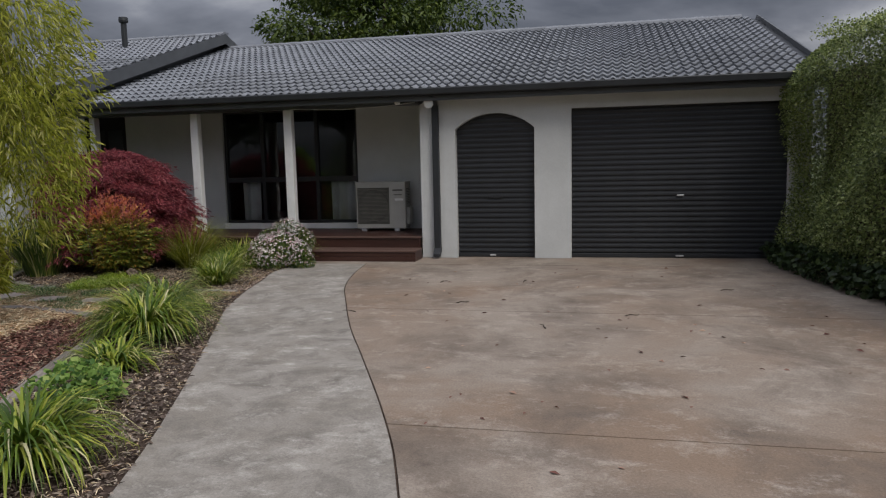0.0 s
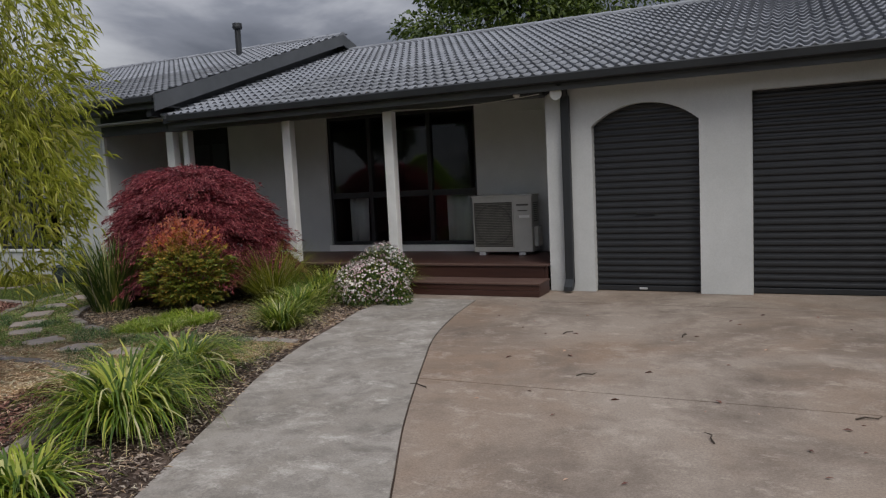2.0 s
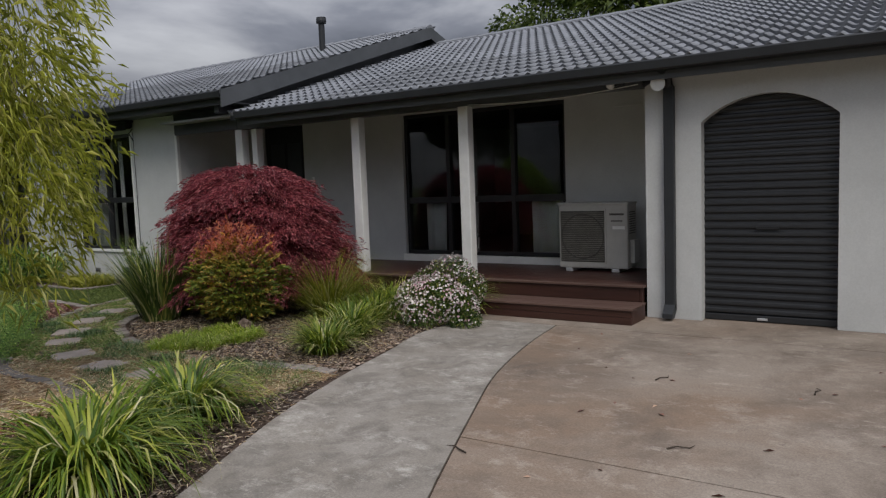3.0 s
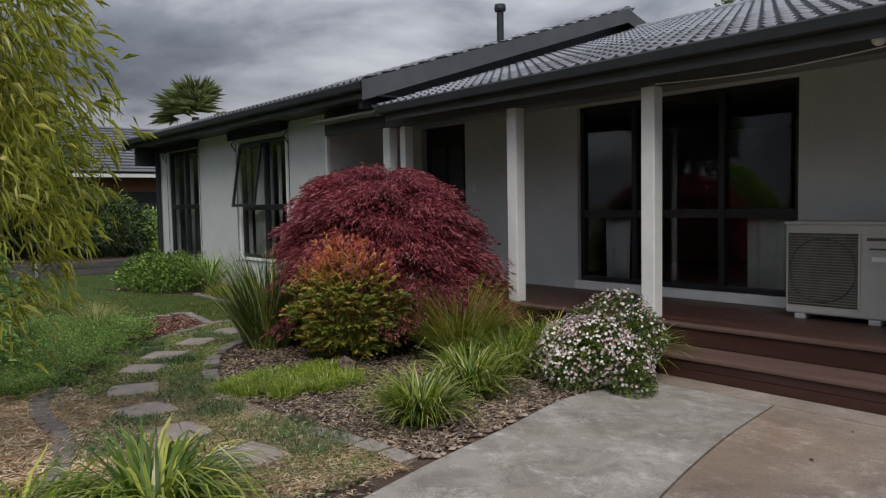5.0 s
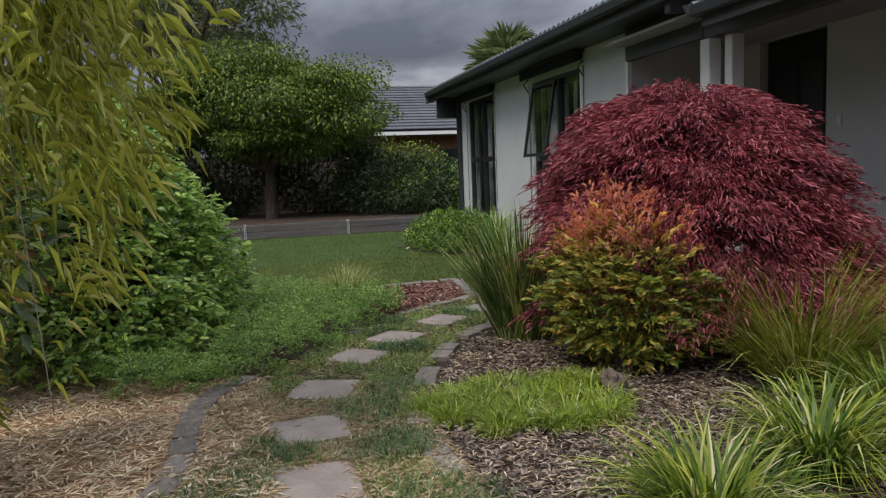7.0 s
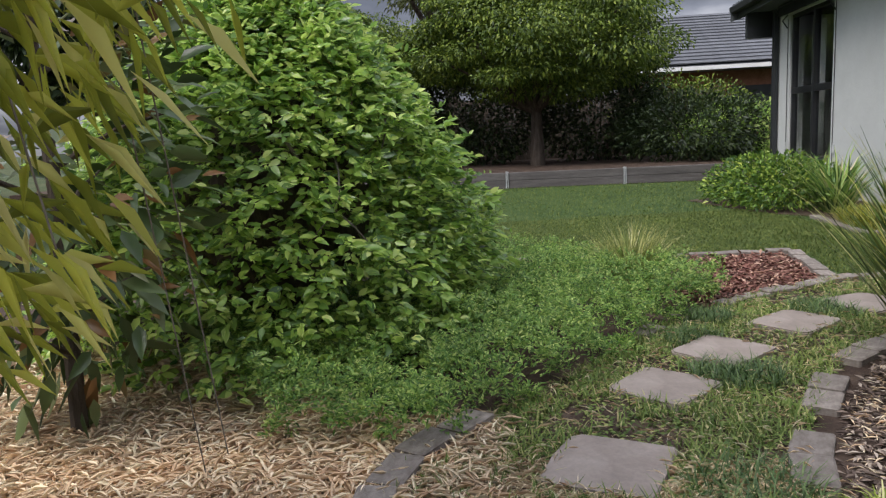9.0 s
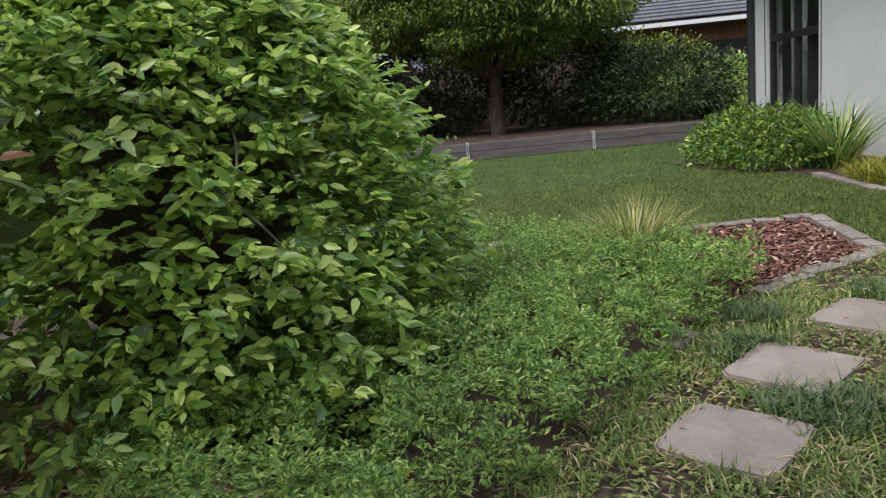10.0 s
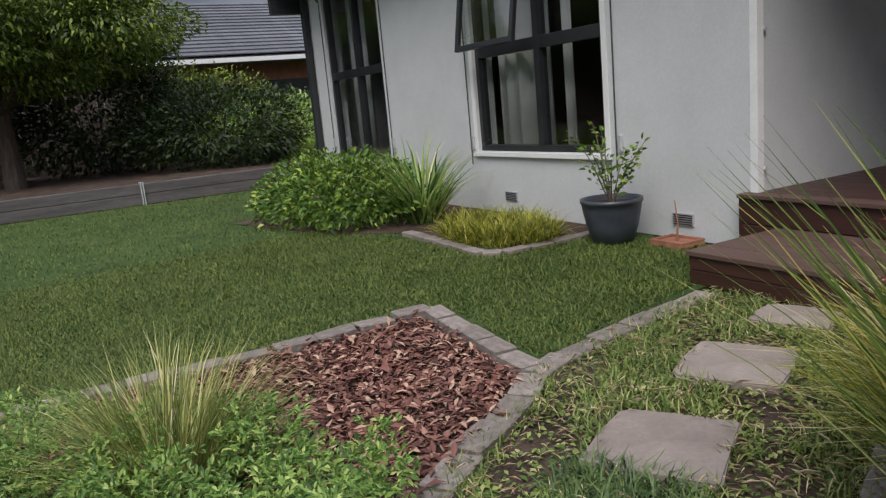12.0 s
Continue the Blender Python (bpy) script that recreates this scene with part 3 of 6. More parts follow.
for k, (ya, yb) in enumerate(((-1.5, 2.15), (2.15, 5.65), (5.65, 9.13), (9.13, 12.61), (12.61, FACADE + 0.35))):
    ya2, yb2 = ya + 0.006, yb - 0.006
    edge = [(joint_x(ya2) + 0.007, ya2)] + [(p[0] + 0.007, p[1]) for p in JOINT if ya2 < p[1] < yb2] + [(joint_x(yb2) + 0.007, yb2)]
    if k == 4:
        edge = [(-6.2, ya2), (-6.2, yb2)]
    flat("driveway", [(8.0, ya2), (8.0, yb2)] + edge[::-1], -0.002, 0.1, M_DRIVE, "brown-stained concrete driveway slab with worn patches", "driveway")
bm = bmesh.new()
add_prism(bm, [(x + 0.02, y) for x, y in JOINT] + [(x - 0.02, y) for x, y in JOINT[::-1]], lambda u, v, w: (u, v, -0.012 - w), 0.05)
part("joint_filler", bm, M_SOIL, None)["kind"] = "structure"

BORDER_L = smooth_line([(-2.95, 3.2), (-3.36, 4.6), (-3.76, 5.62), (-4.12, 6.47), (-4.75, 7.95), (-5.99, 8.52), (-6.6, 8.56), (-7.33, 8.66), (-8.3, 9.30), (-9.1, 9.85), (-9.75, 10.52), (-10.0, 10.95), (-10.22, 11.20), (-10.36, 11.75), (-10.5, 12.5)], 5)
BORDER_R = smooth_line([(-4.4, 9.98), (-4.92, 9.93), (-5.6, 9.80), (-6.4, 9.76), (-7.2, 9.95), (-7.83, 10.22), (-8.45, 10.6), (-8.9, 11.3), (-9.15, 12.0), (-9.2, 12.6)], 5)
bed_poly = [(-0.7, -1.5)] + PATH_LEFT + [(-4.6, 13.3), (-11.0, 13.42), (-11.4, 11.3), (-11.2, 8.4), (-10.2, 5.0), (-9, -1.5)]
flat("garden_bed", bed_poly, -0.018, 0.04, M_SOIL, "dark soil garden bed", "garden bed")
LAWN = [(-11.30, 11.34), (-10.26, 11.26), (-10.42, 11.80), (-10.60, 12.62), (-10.95, 13.40), (-12.10, 13.42), (-12.10, 12.22), (-12.75, 12.24), (-13.0, 12.26), (-13.6, 12.3), (-14.2, 11.85), (-15.9, 11.4), (-16.6, 12.6), (-16.8, 13.42), (-19.45, 13.42), (-19.45, 2.0), (-11.2, 2.0), (-11.20, 8.4), (-11.22, 9.9)]
flat("lawn", LAWN, 0.0, 0.05, M_LAWNBASE, "short green lawn", "lawn")
flat("lawn_side", [(-30, 13.4), (-18.9, 13.4), (-18.9, 22), (-30, 22)], -0.01, 0.04, M_LAWNBASE, "short green lawn beside the house", "lawn")
flat("wing_bed", [(-12.15, 13.44), (-12.15, 12.27), (-12.75, 12.29), (-13.0, 12.31), (-13.6, 12.32), (-14.2, 11.88), (-15.9, 11.42), (-16.6, 12.6), (-16.8, 13.44)], 0.004, 0.05, M_SOIL, "mulched bed along the wall", "garden bed")


def line_pieces(name, line, length, width, height, z, parent, mat, gap=0.012, buried=None):
    """Paver pieces laid end to end along a line."""
    d = [0.0]
    for a, b in zip(line, line[1:]):
        d.append(d[-1] + math.dist(a, b))
    bm = box(-0.5, 0.5, -0.5, 0.5, -0.5, 0.5)
    bmesh.ops.bevel(bm, geom=[e for e in bm.edges if e.verts[0].co.z > 0 or e.verts[1].co.z > 0], offset=0.06, segments=1, affect="EDGES")
    me = None
    n = max(1, round(d[-1] / length))
    length = d[-1] / n
    for i in range(n):
        s0, s1 = i * length, (i + 1) * length
        pts = []
        for s in (s0, s1):
            k = min(max(j for j in range(len(d)) if d[j] <= s + 1e-9), len(d) - 2)
            f = (s - d[k]) / max(d[k + 1] - d[k], 1e-6)
            pts.append((line[k][0] + (line[k + 1][0] - line[k][0]) * f, line[k][1] + (line[k + 1][1] - line[k][1]) * f))
        (x0, y0), (x1, y1) = pts
        if buried and buried(x0) and RNG.uniform() < 0.8:
            continue
        if me is None:
            ob = part(name, bm, mat, parent)
            me = ob.data
        else:
            ob = link(name, me, None, parent)
        ob.location = ((x0 + x1) / 2 + RNG.normal(0, 0.004), (y0 + y1) / 2 + RNG.normal(0, 0.004), z + RNG.normal(0, 0.004))
        ob.rotation_euler = (RNG.normal(0, 0.02), RNG.normal(0, 0.02), math.atan2(y1 - y0, x1 - x0) + RNG.normal(0, 0.03))
        ob.scale = (math.dist(pts[0], pts[1]) - gap, width, height)


# ---- house: walls ----
def wall(name, boxes, mat, label, category="wall"):
    bm = bmesh.new()
    for b in boxes:
        add_box(bm, *b)
    return tagged(part(name, bm, mat), label, category, "", "structure")


GT = 0.23
ARCH_L, ARCH_R, SPRING, CROWN = -2.18, -0.88, 2.13, 2.38
GAR_L, GAR_R, GAR_T = -0.29, 2.95, 2.41
G_END, WALL_T = 3.25, 2.72
arc = []
hw, rise = (ARCH_R - ARCH_L) / 2, CROWN - SPRING
rad = (hw * hw + rise * rise) / (2 * rise)
for k in range(17):
    u = -hw + 2 * hw * k / 16
    arc.append(((ARCH_L + ARCH_R) / 2 + u, CROWN - rad + math.sqrt(rad * rad - u * u)))
bm = bmesh.new()
poly = [(-2.78, 0), (ARCH_L, 0), (ARCH_L, SPRING)] + arc[1:-1] + [(ARCH_R, SPRING), (ARCH_R, 0), (GAR_L, 0), (GAR_L, GAR_T), (GAR_R, GAR_T), (GAR_R, 0), (G_END, 0), (G_END, WALL_T), (-2.78, WALL_T)]
add_prism(bm, poly, lambda u, v, w: (u, FACADE + w, v), GT)
tagged(part("wall_garage", bm, M_RENDER), "white rendered garage wall with an arched opening", "wall", "", "structure")
# the return walls and the back of the garage
wall("wall_garage_sides", [(-2.78, -2.58, FACADE + GT, 20.5, 0, WALL_T), (G_END - 0.2, G_END, FACADE + GT, 20.5, 0, WALL_T), (-2.58, G_END - 0.2, 20.3, 20.5, 0, WALL_T)], M_RENDER, "white rendered garage side walls")
# porch back wall: door opening and big window
WIN_L, WIN_R, WIN_B, WIN_T = -7.25, -4.42, 0.47, 2.70
DOOR_L, DOOR_R, DOOR_T = -10.50, -9.43, 2.735
wall("wall_porch", [(-10.92, DOOR_L, BACK, BACK + 0.2, 0, 2.9), (DOOR_L, DOOR_R, BACK, BACK + 0.2, DOOR_T, 2.9), (DOOR_R, WIN_L, BACK, BACK + 0.2, 0, 2.9),
                    (WIN_L, WIN_R, BACK, BACK + 0.2, WIN_T, 2.9), (WIN_L, WIN_R, BACK, BACK + 0.2, 0, WIN_B - 0.09), (WIN_R, -2.78, BACK, BACK + 0.2, 0, 2.9)], M_RENDER, "pale rendered wall at the back of the porch")
# wing
W2L, W2R, W2B, W2T = -14.04, -12.24, 0.58, 2.70
W1L, W1R, W1B, W1T = -17.74, -16.03, 0.45, 2.76
WEND = -18.30
F2 = FACADE + 0.22
wall("wall_wing", [(-12.20 + 0.0, -10.92, FACADE, F2, 0, 2.92), (W2L, W2R, FACADE, F2, W2T, 2.92), (W2L, W2R, FACADE, F2, 0, W2B), (W2R, -12.20, FACADE, F2, 0, 2.92),
                   (W1R, W2L, FACADE, F2, 0, 2.92), (W1L, W1R, FACADE, F2, W1T, 2.92), (W1L, W1R, FACADE, F2, 0, W1B), (WEND, W1L, FACADE, F2, 0, 2.92),
                   (WEND, WEND + 0.22, F2, 21.5, 0, 2.92), (-11.14, -10.92, F2, BACK + 0.2, 0, 2.92)], M_RENDER, "white painted wing wall")
wall("wall_house_back", [(WEND, -2.78, 21.5, 21.7, 0, 2.9), (-11.14, -10.92, BACK + 0.2, 21.5, 0, 2.9)], M_RENDER, "rear house wall")
wall("corner_strip", [(-10.96, -10.905, FACADE - 0.006, FACADE + 0.05, 0.36, 2.6)], M_WHITE, "white corner strip on the wing", "trim")
# inside of the rooms: a dark base colour stands in for dim light
wall("room_lounge", [(-10.9, -2.6, 20.4, 20.5, 0, 2.8), (-10.9, -2.6, BACK + 0.2, 20.4, 0.30, 0.36), (-8.7, -8.6, BACK + 0.2, 20.4, 0.36, 2.8), (-3.3, -3.2, BACK + 0.2, 20.4, 0.36, 2.8)], M_ROOM, "lounge walls and floor, coloured dark to look dim")
wall("room_bedroom", [(WEND + 0.22, -11.14, 18.4, 18.5, 0, 2.8), (WEND + 0.22, -11.14, F2, 18.4, 0.30, 0.36), (-14.95, -14.85, F2, 18.4, 0.36, 2.8)], M_ROOM, "bedroom walls and floor, coloured dark to look dim")
wall("ceiling", [(WEND, -2.78, BACK + 0.2, 21.5, 2.78, 2.84), (WEND, -10.92, F2, BACK + 0.2, 2.78, 2.84), (-2.58, G_END, FACADE + GT, 20.3, 2.68, 2.71)], M_ROOM, "ceiling over the rooms, coloured dark to look dim", "ceiling")
wall("porch_soffit", [(-10.92, -2.78, FACADE - 0.30, BACK, 2.74, 2.77)], M_SOFFIT, "pale grey sheet porch ceiling", "ceiling")
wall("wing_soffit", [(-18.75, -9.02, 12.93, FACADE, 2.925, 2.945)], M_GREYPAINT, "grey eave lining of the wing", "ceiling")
wall("garage_head", [(-2.78, G_END, FACADE - 0.3, FACADE, 2.70, 2.72)], M_SOFFIT, "pale grey eave lining above the garage", "ceiling")
wall("fascia_entry", [(-10.93, -9.36, FACADE - 0.02, FACADE + 0.05, 2.57, 2.92)], M_MIDPAINT, "charcoal beam panel above the entry", "trim")
wall("porch_beam", [(-9.36, -2.78, FACADE - 0.01, FACADE + 0.15, 2.56, 2.74)], M_GREYPAINT, "grey painted porch beam", "trim")
wall("sill_band", [(WIN_L - 0.02, WIN_R + 0.02, BACK - 0.05, BACK + 0.01, 0.365, WIN_B)], M_WHITE, "white sill band under the big window", "trim")
wall("porch_pilaster", [(-3.93, -2.80, BACK - 0.04, BACK - 0.002, 0.36, 2.74)], M_RENDER, "pale panelled return of the porch wall", "wall")
wall("wall_ledges", [(-3.68, -3.30, BACK - 0.07, BACK - 0.041, 2.52, 2.545), (-3.68, -3.30, BACK - 0.07, BACK - 0.041, 1.765, 1.79)], M_RENDER, "thin ledges on the porch wall", "trim")

# posts
for k, (x0, x1, y) in enumerate(((-5.23, -5.08, 13.52), (-7.03, -6.88, 13.52), (-9.45, -9.29, 13.52), (-9.16, -9.04, 13.60))):
    bm = box(x0, x1, y - 0.07, y + 0.07, DECK, 2.56, 0.012)
    tagged(part("porch_post", bm, M_WHITE), "white painted square timber porch post standing on the deck", "post", "porch posts")

# ---- roofs ----
RISE = 0.312
TW, TL = 0.30, 0.32


def tile_mesh():
    vs, fs = [], []
    n = 12
    for r, (v, lift) in enumerate(((0.012, -0.02), (0.0, 0.040), (TL + 0.05, 0.002))):
        for i in range(n + 1):
            u = i / n
            h = 0.019 * (1 + math.cos(2 * math.tau * u)) + 0.003 * math.cos(4 * math.tau * u)
            vs.append((u * TW, v + (0.010 * math.cos(2 * math.tau * u) if r < 2 else 0), h + lift if r else h * 0.55 - 0.01))
    for r in range(2):
        for i in range(n):
            a = r * (n + 1) + i
            fs.append((a, a + 1, a + n + 2, a + n + 1))
    me = bpy.data.meshes.new("roof_tile")
    me.from_pydata(vs, [], fs)
    me.update()
    me.polygons.foreach_set("use_smooth", [f >= n for f in range(len(fs))])
    me.materials.append(M_TILE)
    return me, np.array(vs), fs


TILE, TILE_V, TILE_F = tile_mesh()
ROOF_JOBS = []


def roof(name, x0, x1, y_eave, z_eave, y_ridge, label, pick):
    """One pitched roof with its ridge along x: boards, tiles on the front slope, plain rear slope."""
    z_r = z_eave + RISE * (y_ridge - y_eave)
    bm = bmesh.new()
    add_prism(bm, [(y_eave, z_eave - 0.02), (y_ridge, z_r - 0.02), (2 * y_ridge - y_eave, z_eave - 0.02), (2 * y_ridge - y_eave, z_eave - 0.10), (y_ridge, z_r - 0.10), (y_eave, z_eave - 0.10)], lambda u, v, w: (x0 + w, u, v), x1 - x0)
    ob = tagged(part(name, bm, M_DARKPAINT), label, "roof", "", "structure")
    ROOF_JOBS.append((ob, x0, x1, y_eave, z_eave, y_ridge, z_r, pick))
    # ridge capping pieces
    bmc = bmesh.new()
    prof = [(-0.13, -0.035), (-0.11, 0.02), (-0.05, 0.06), (0, 0.07), (0.05, 0.06), (0.11, 0.02), (0.13, -0.035)]
    a = [bmc.verts.new((0, u, v)) for u, v in prof]
    b = [bmc.verts.new((0.40, u * 1.08, v * 1.08 + 0.006)) for u, v in prof]
    for i in range(6):
        bmc.faces.new((a[i], a[i + 1], b[i + 1], b[i]))
    bmc.faces.new(b)
    me = None
    for i in range(int((x1 - x0) / 0.38)):
        if me is None:
            c = part("ridge_cap", bmc, M_TILE, ob)
            me = c.data
        else:
            c = link("ridge_cap", me, None, ob)
        c.location = (x0 + i * 0.38, y_ridge, z_r + 0.02)
    return ob


MAIN = roof("roof_main", -9.10, 3.40, 13.08, 2.76, 18.75, "dark grey concrete tiled roof over porch and garage", lambda i, j: j < 7 and 6 <= i < 50)
WING = roof("roof_wing", -18.85, -8.95, 12.86, 3.08, 18.45, "dark grey concrete tiled roof over the wing", lambda i, j: j < 9)


def gutter(name, x0, x1, y, z, fascia, label, paint):
    bm = bmesh.new()
    add_prism(bm, [(0, 0), (-0.115, 0.012), (-0.125, 0.075), (-0.115, 0.085), (-0.118, 0.095), (-0.128, 0.095), (-0.137, 0.08), (-0.125, 0.0), (-0.11, -0.012), (0, -0.014)], lambda u, v, w: (x0 + w, y + u, z + v), x1 - x0)
    ob = tagged(part(name, bm, M_DARKPAINT), label, "gutter", "", "structure")
    part("fascia_board", box(x0, x1, y, y + 0.025, z - fascia, z + 0.09), paint, ob)


gutter("gutter_main", -8.95, 3.40, 13.14, 2.69, 0.10, "charcoal gutter and grey fascia of the main roof", M_GREYPAINT)
gutter("gutter_wing", -18.90, -9.0, 12.92, 3.00, 0.10, "charcoal gutter and fascia of the wing roof", M_MIDPAINT)
# barge boards and the gable infill of the wing
for nm, xx, w in (("barge_board", -8.975, 0.035), ("barge_board", -18.87, 0.035)):
    bm = bmesh.new()
    zr = 3.08 + RISE * (18.45 - 12.86)
    add_prism(bm, [(12.80, 2.84), (12.80, 3.10), (18.45, zr + 0.045), (24.1, 3.10), (24.1, 2.84), (18.45, zr - 0.19)], lambda u, v, d: (xx + d, u, v), w)
    tagged(part(nm, bm, M_GREYPAINT), "grey painted barge board along the gable", "trim", "", "structure")
bm = bmesh.new()
add_prism(bm, [(13.0, 2.79), (13.0, 2.98), (18.45, zr - 0.14), (23.9, 2.98), (23.9, 2.79)], lambda u, v, d: (-9.36 + d, u, v), 0.10)
tagged(part("gable_wall", bm, M_MIDPAINT), "charcoal boarded gable infill", "wall", "", "structure")
bm = bmesh.new()
add_prism(bm, [(12.95, 2.5), (12.95, 2.98), (18.45, zr - 0.14), (23.9, 2.98), (23.9, 2.5)], lambda u, v, d: (-18.5 + d, u, v), 0.10)
tagged(part("gable_wall_far", bm, M_DARKPAINT), "charcoal boarded gable infill", "wall", "", "structure")
bm = bmesh.new()
add_prism(bm, [(13.2, 2.6), (13.2, 2.75), (18.75, 4.45), (24.3, 2.75), (24.3, 2.6)], lambda u, v, d: (3.15 + d, u, v), 0.10)
tagged(part("gable_wall_garage", bm, M_DARKPAINT), "charcoal boarded garage gable", "wall", "", "structure")
bm = bmesh.new()
add_prism(bm, [(13.0, 2.62), (13.0, 2.80), (18.75, 4.60), (24.5, 2.80), (24.5, 2.62), (18.75, 4.40)], lambda u, v, d: (3.40 + d, u, v), 0.03)
tagged(part("barge_board", bm, M_GREYPAINT), "grey painted barge board along the garage gable", "trim", "", "structure")
# flue
fl = empty("roof_flue", "dark metal flue pipe with a cap on the roof", "flue", at=(-10.88, 17.2, 4.42))
bm = bmesh.new()
add_tube(bm, [(0, 0, -0.1), (0, 0, 0.62)], 0.065, 14)
part("pipe", bm, M_DARKPAINT, fl)
bm = bmesh.new()
add_tube(bm, [(0, 0, 0.62), (0, 0, 0.66), (0, 0, 0.74)], [0.10, 0.11, 0.10], 14)
part("cap", bm, M_DARKPAINT, fl)


# ---- roller doors ----
def roller(name, x0, x1, z1, top, label, handle):
    """Ribbed steel curtain: one slat a rib; top(x) gives the height of the opening."""
    ob = empty(name, label, "garage door", at=(x0, FACADE + 0.14, 0))
    pitch, n = 0.083, int(z1 / 0.083)
    prof = [(0, 0), (-0.004, 0.008), (-0.017, 0.020), (-0.019, 0.036), (-0.017, 0.052), (-0.003, 0.064), (0, pitch)]
    bms = bmesh.new()
    a = [bms.verts.new((0, u, v)) for u, v in prof]
    b = [bms.verts.new((x1 - x0, u, v)) for u, v in prof]
    for i in range(len(prof) - 1):
        bms.faces.new((a[i], b[i], b[i + 1], a[i + 1]))
    first = part("slat", bms, M_ROLLER, ob)
    first.location.z = 0.07
    for i in range(1, n):
        link("slat", first.data, None, ob).location = (0, 0, 0.07 + i * pitch)
    part("bottom_rail", box(0, x1 - x0, -0.025, 0.02, 0.005, 0.07, 0.006), M_ROLLER, ob)
    for hx, hz, hwid in handle:
        part("handle", box(hx - hwid, hx + hwid, -0.045, -0.015, hz - 0.012, hz + 0.012, 0.004), M_GALV, ob, "small bright steel lift handle")
    return ob


roller("roller_door", GAR_L - 0.03, GAR_R + 0.03, 2.45, None, "charcoal ribbed steel garage roller door, closed", [(1.72, 1.00, 0.05), (1.72, 0.035, 0.06)])
side = roller("roller_door", ARCH_L - 0.03, ARCH_R + 0.03, 2.40, None, "charcoal ribbed steel roller door in the arched opening, closed", [(0.62, 0.035, 0.05)])
part("lock", box(0.55, 0.78, -0.03, -0.012, 0.985, 1.015, 0.004), M_BLACK, side)
# black sheet added behind the roller doors in place of inner darkness
wall("garage_dark_sheet", [(-2.5, 3.0, 14.2, 14.25, 0, 2.6)], M_BLACK, "black sheet standing in for the unlit garage interior")

# downpipes
for x, y, z, base in ((-2.50, FACADE - 0.055, 2.66, 0.03), (WEND + 0.03, FACADE - 0.06, 2.98, 0.05)):
    dp = empty("downpipe", "charcoal rectangular downpipe fixed to the wall", "downpipe", "downpipes", (x, y, 0))
    part("pipe", box(-0.055, 0.055, -0.04, 0.04, base + 0.08, z - 0.12, 0.012), M_DARKPAINT, dp)
    bm = bmesh.new()
    add_prism(bm, [(-0.04, 0.16), (0.04, 0.16), (0.04, 0.10), (-0.05, 0.02), (-0.13, 0.02), (-0.13, 0.07)], lambda u, v, d: (-0.055 + d, u, v + base - 0.02), 0.11)
    part("shoe", bm, M_DARKPAINT, dp)
    bm = bmesh.new()
    add_tube(bm, [(0, 0, z - 0.13), (0, -0.05, z - 0.02), (0, -0.26, z + 0.02)], 0.045, 8)
    part("offset", bm, M_DARKPAINT, dp)

# sensor lamp and camera under the eave
lamp = empty("sensor_light", "white round security floodlight under the eave", "lamp", at=(-2.56, 13.28, 2.55))
bm = bmesh.new()
add_tube(bm, [(0.0, -0.10, 0.0), (0.0, -0.095, 0.0), (0, -0.03, 0.02), (0, 0.0, 0.02)], [0.075, 0.08, 0.06, 0.03], 18)
part("lamp_head", bm, M_LAMP, lamp)
bm = bmesh.new()
add_tube(bm, [(0, 0, 0.02), (-0.06, 0.06, 0.06), (-0.12, 0.10, 0.08)], 0.02, 8)
part("bracket", bm, M_DARKPAINT, lamp)
bm = bmesh.new()
add_tube(bm, [(-0.20, 0.02, 0.03), (-0.13, 0.06, 0.06)], [0.045, 0.03], 10)
part("sensor", bm, M_DARKPAINT, lamp)
camob = empty("security_camera", "small white dome camera under the eave", "camera", at=(-3.10, 13.25, 2.60))
bm = bmesh.new()
bmesh.ops.create_uvsphere(bm, u_segments=14, v_segments=8, radius=0.05)
part("dome", bm, M_LAMP, camob, smooth=True)
part("arm", box(0.03, 0.16, -0.01, 0.03, -0.02, 0.01, 0.004), M_DARKPAINT, camob)
cable = empty("eave_cable", "thin sagging cable along the porch beam", "cable", at=(-5.05, 13.422, 2.6))
bm = bmesh.new()
add_tube(bm, [(t * 2.2, 0, -0.035 - 0.05 * math.sin(math.pi * t) + 0.03 * t) for t in [i / 12 for i in range(13)]], 0.006, 6)
part("wire", bm, M_LAMP, cable)


# ---- windows ----
def window(name, x0, x1, z0, z1, y, uprights, rail, label, fw=0.055):
    ob = tagged(empty(name, label, "window", at=(0, 0, 0)), kind="structure")
    fr = []
    for a, b, c, d in [(x0, x0 + fw, z0, z1), (x1 - fw, x1, z0, z1), (x0 + fw, x1 - fw, z1 - fw, z1), (x0 + fw, x1 - fw, z0, z0 + fw)]:
        part("window_frame", box(a, b, y, y + 0.09, c, d, 0.004), M_FRAME, ob)
    xs = [x0 + fw] + list(uprights) + [x1 - fw]
    for u in uprights:
        part("mullion", box(u - 0.035, u + 0.035, y - 0.005, y + 0.085, z0 + fw, z1 - fw, 0.004), M_FRAME, ob)
    for a, b in zip(xs, xs[1:]):
        a2, b2 = a + (0.035 if a in uprights else 0), b - (0.035 if b in uprights else 0)
        part("transom", box(a2, b2, y + 0.002, y + 0.08, rail - 0.05, rail + 0.05, 0.004), M_FRAME, ob)
        for c, d in ((z0 + fw, rail - 0.05), (rail + 0.05, z1 - fw)):
            g = part("pane", box(a2, b2, y + 0.045, y + 0.051, c, d), M_GLASS, ob)
            g.visible_shadow = False
    return ob


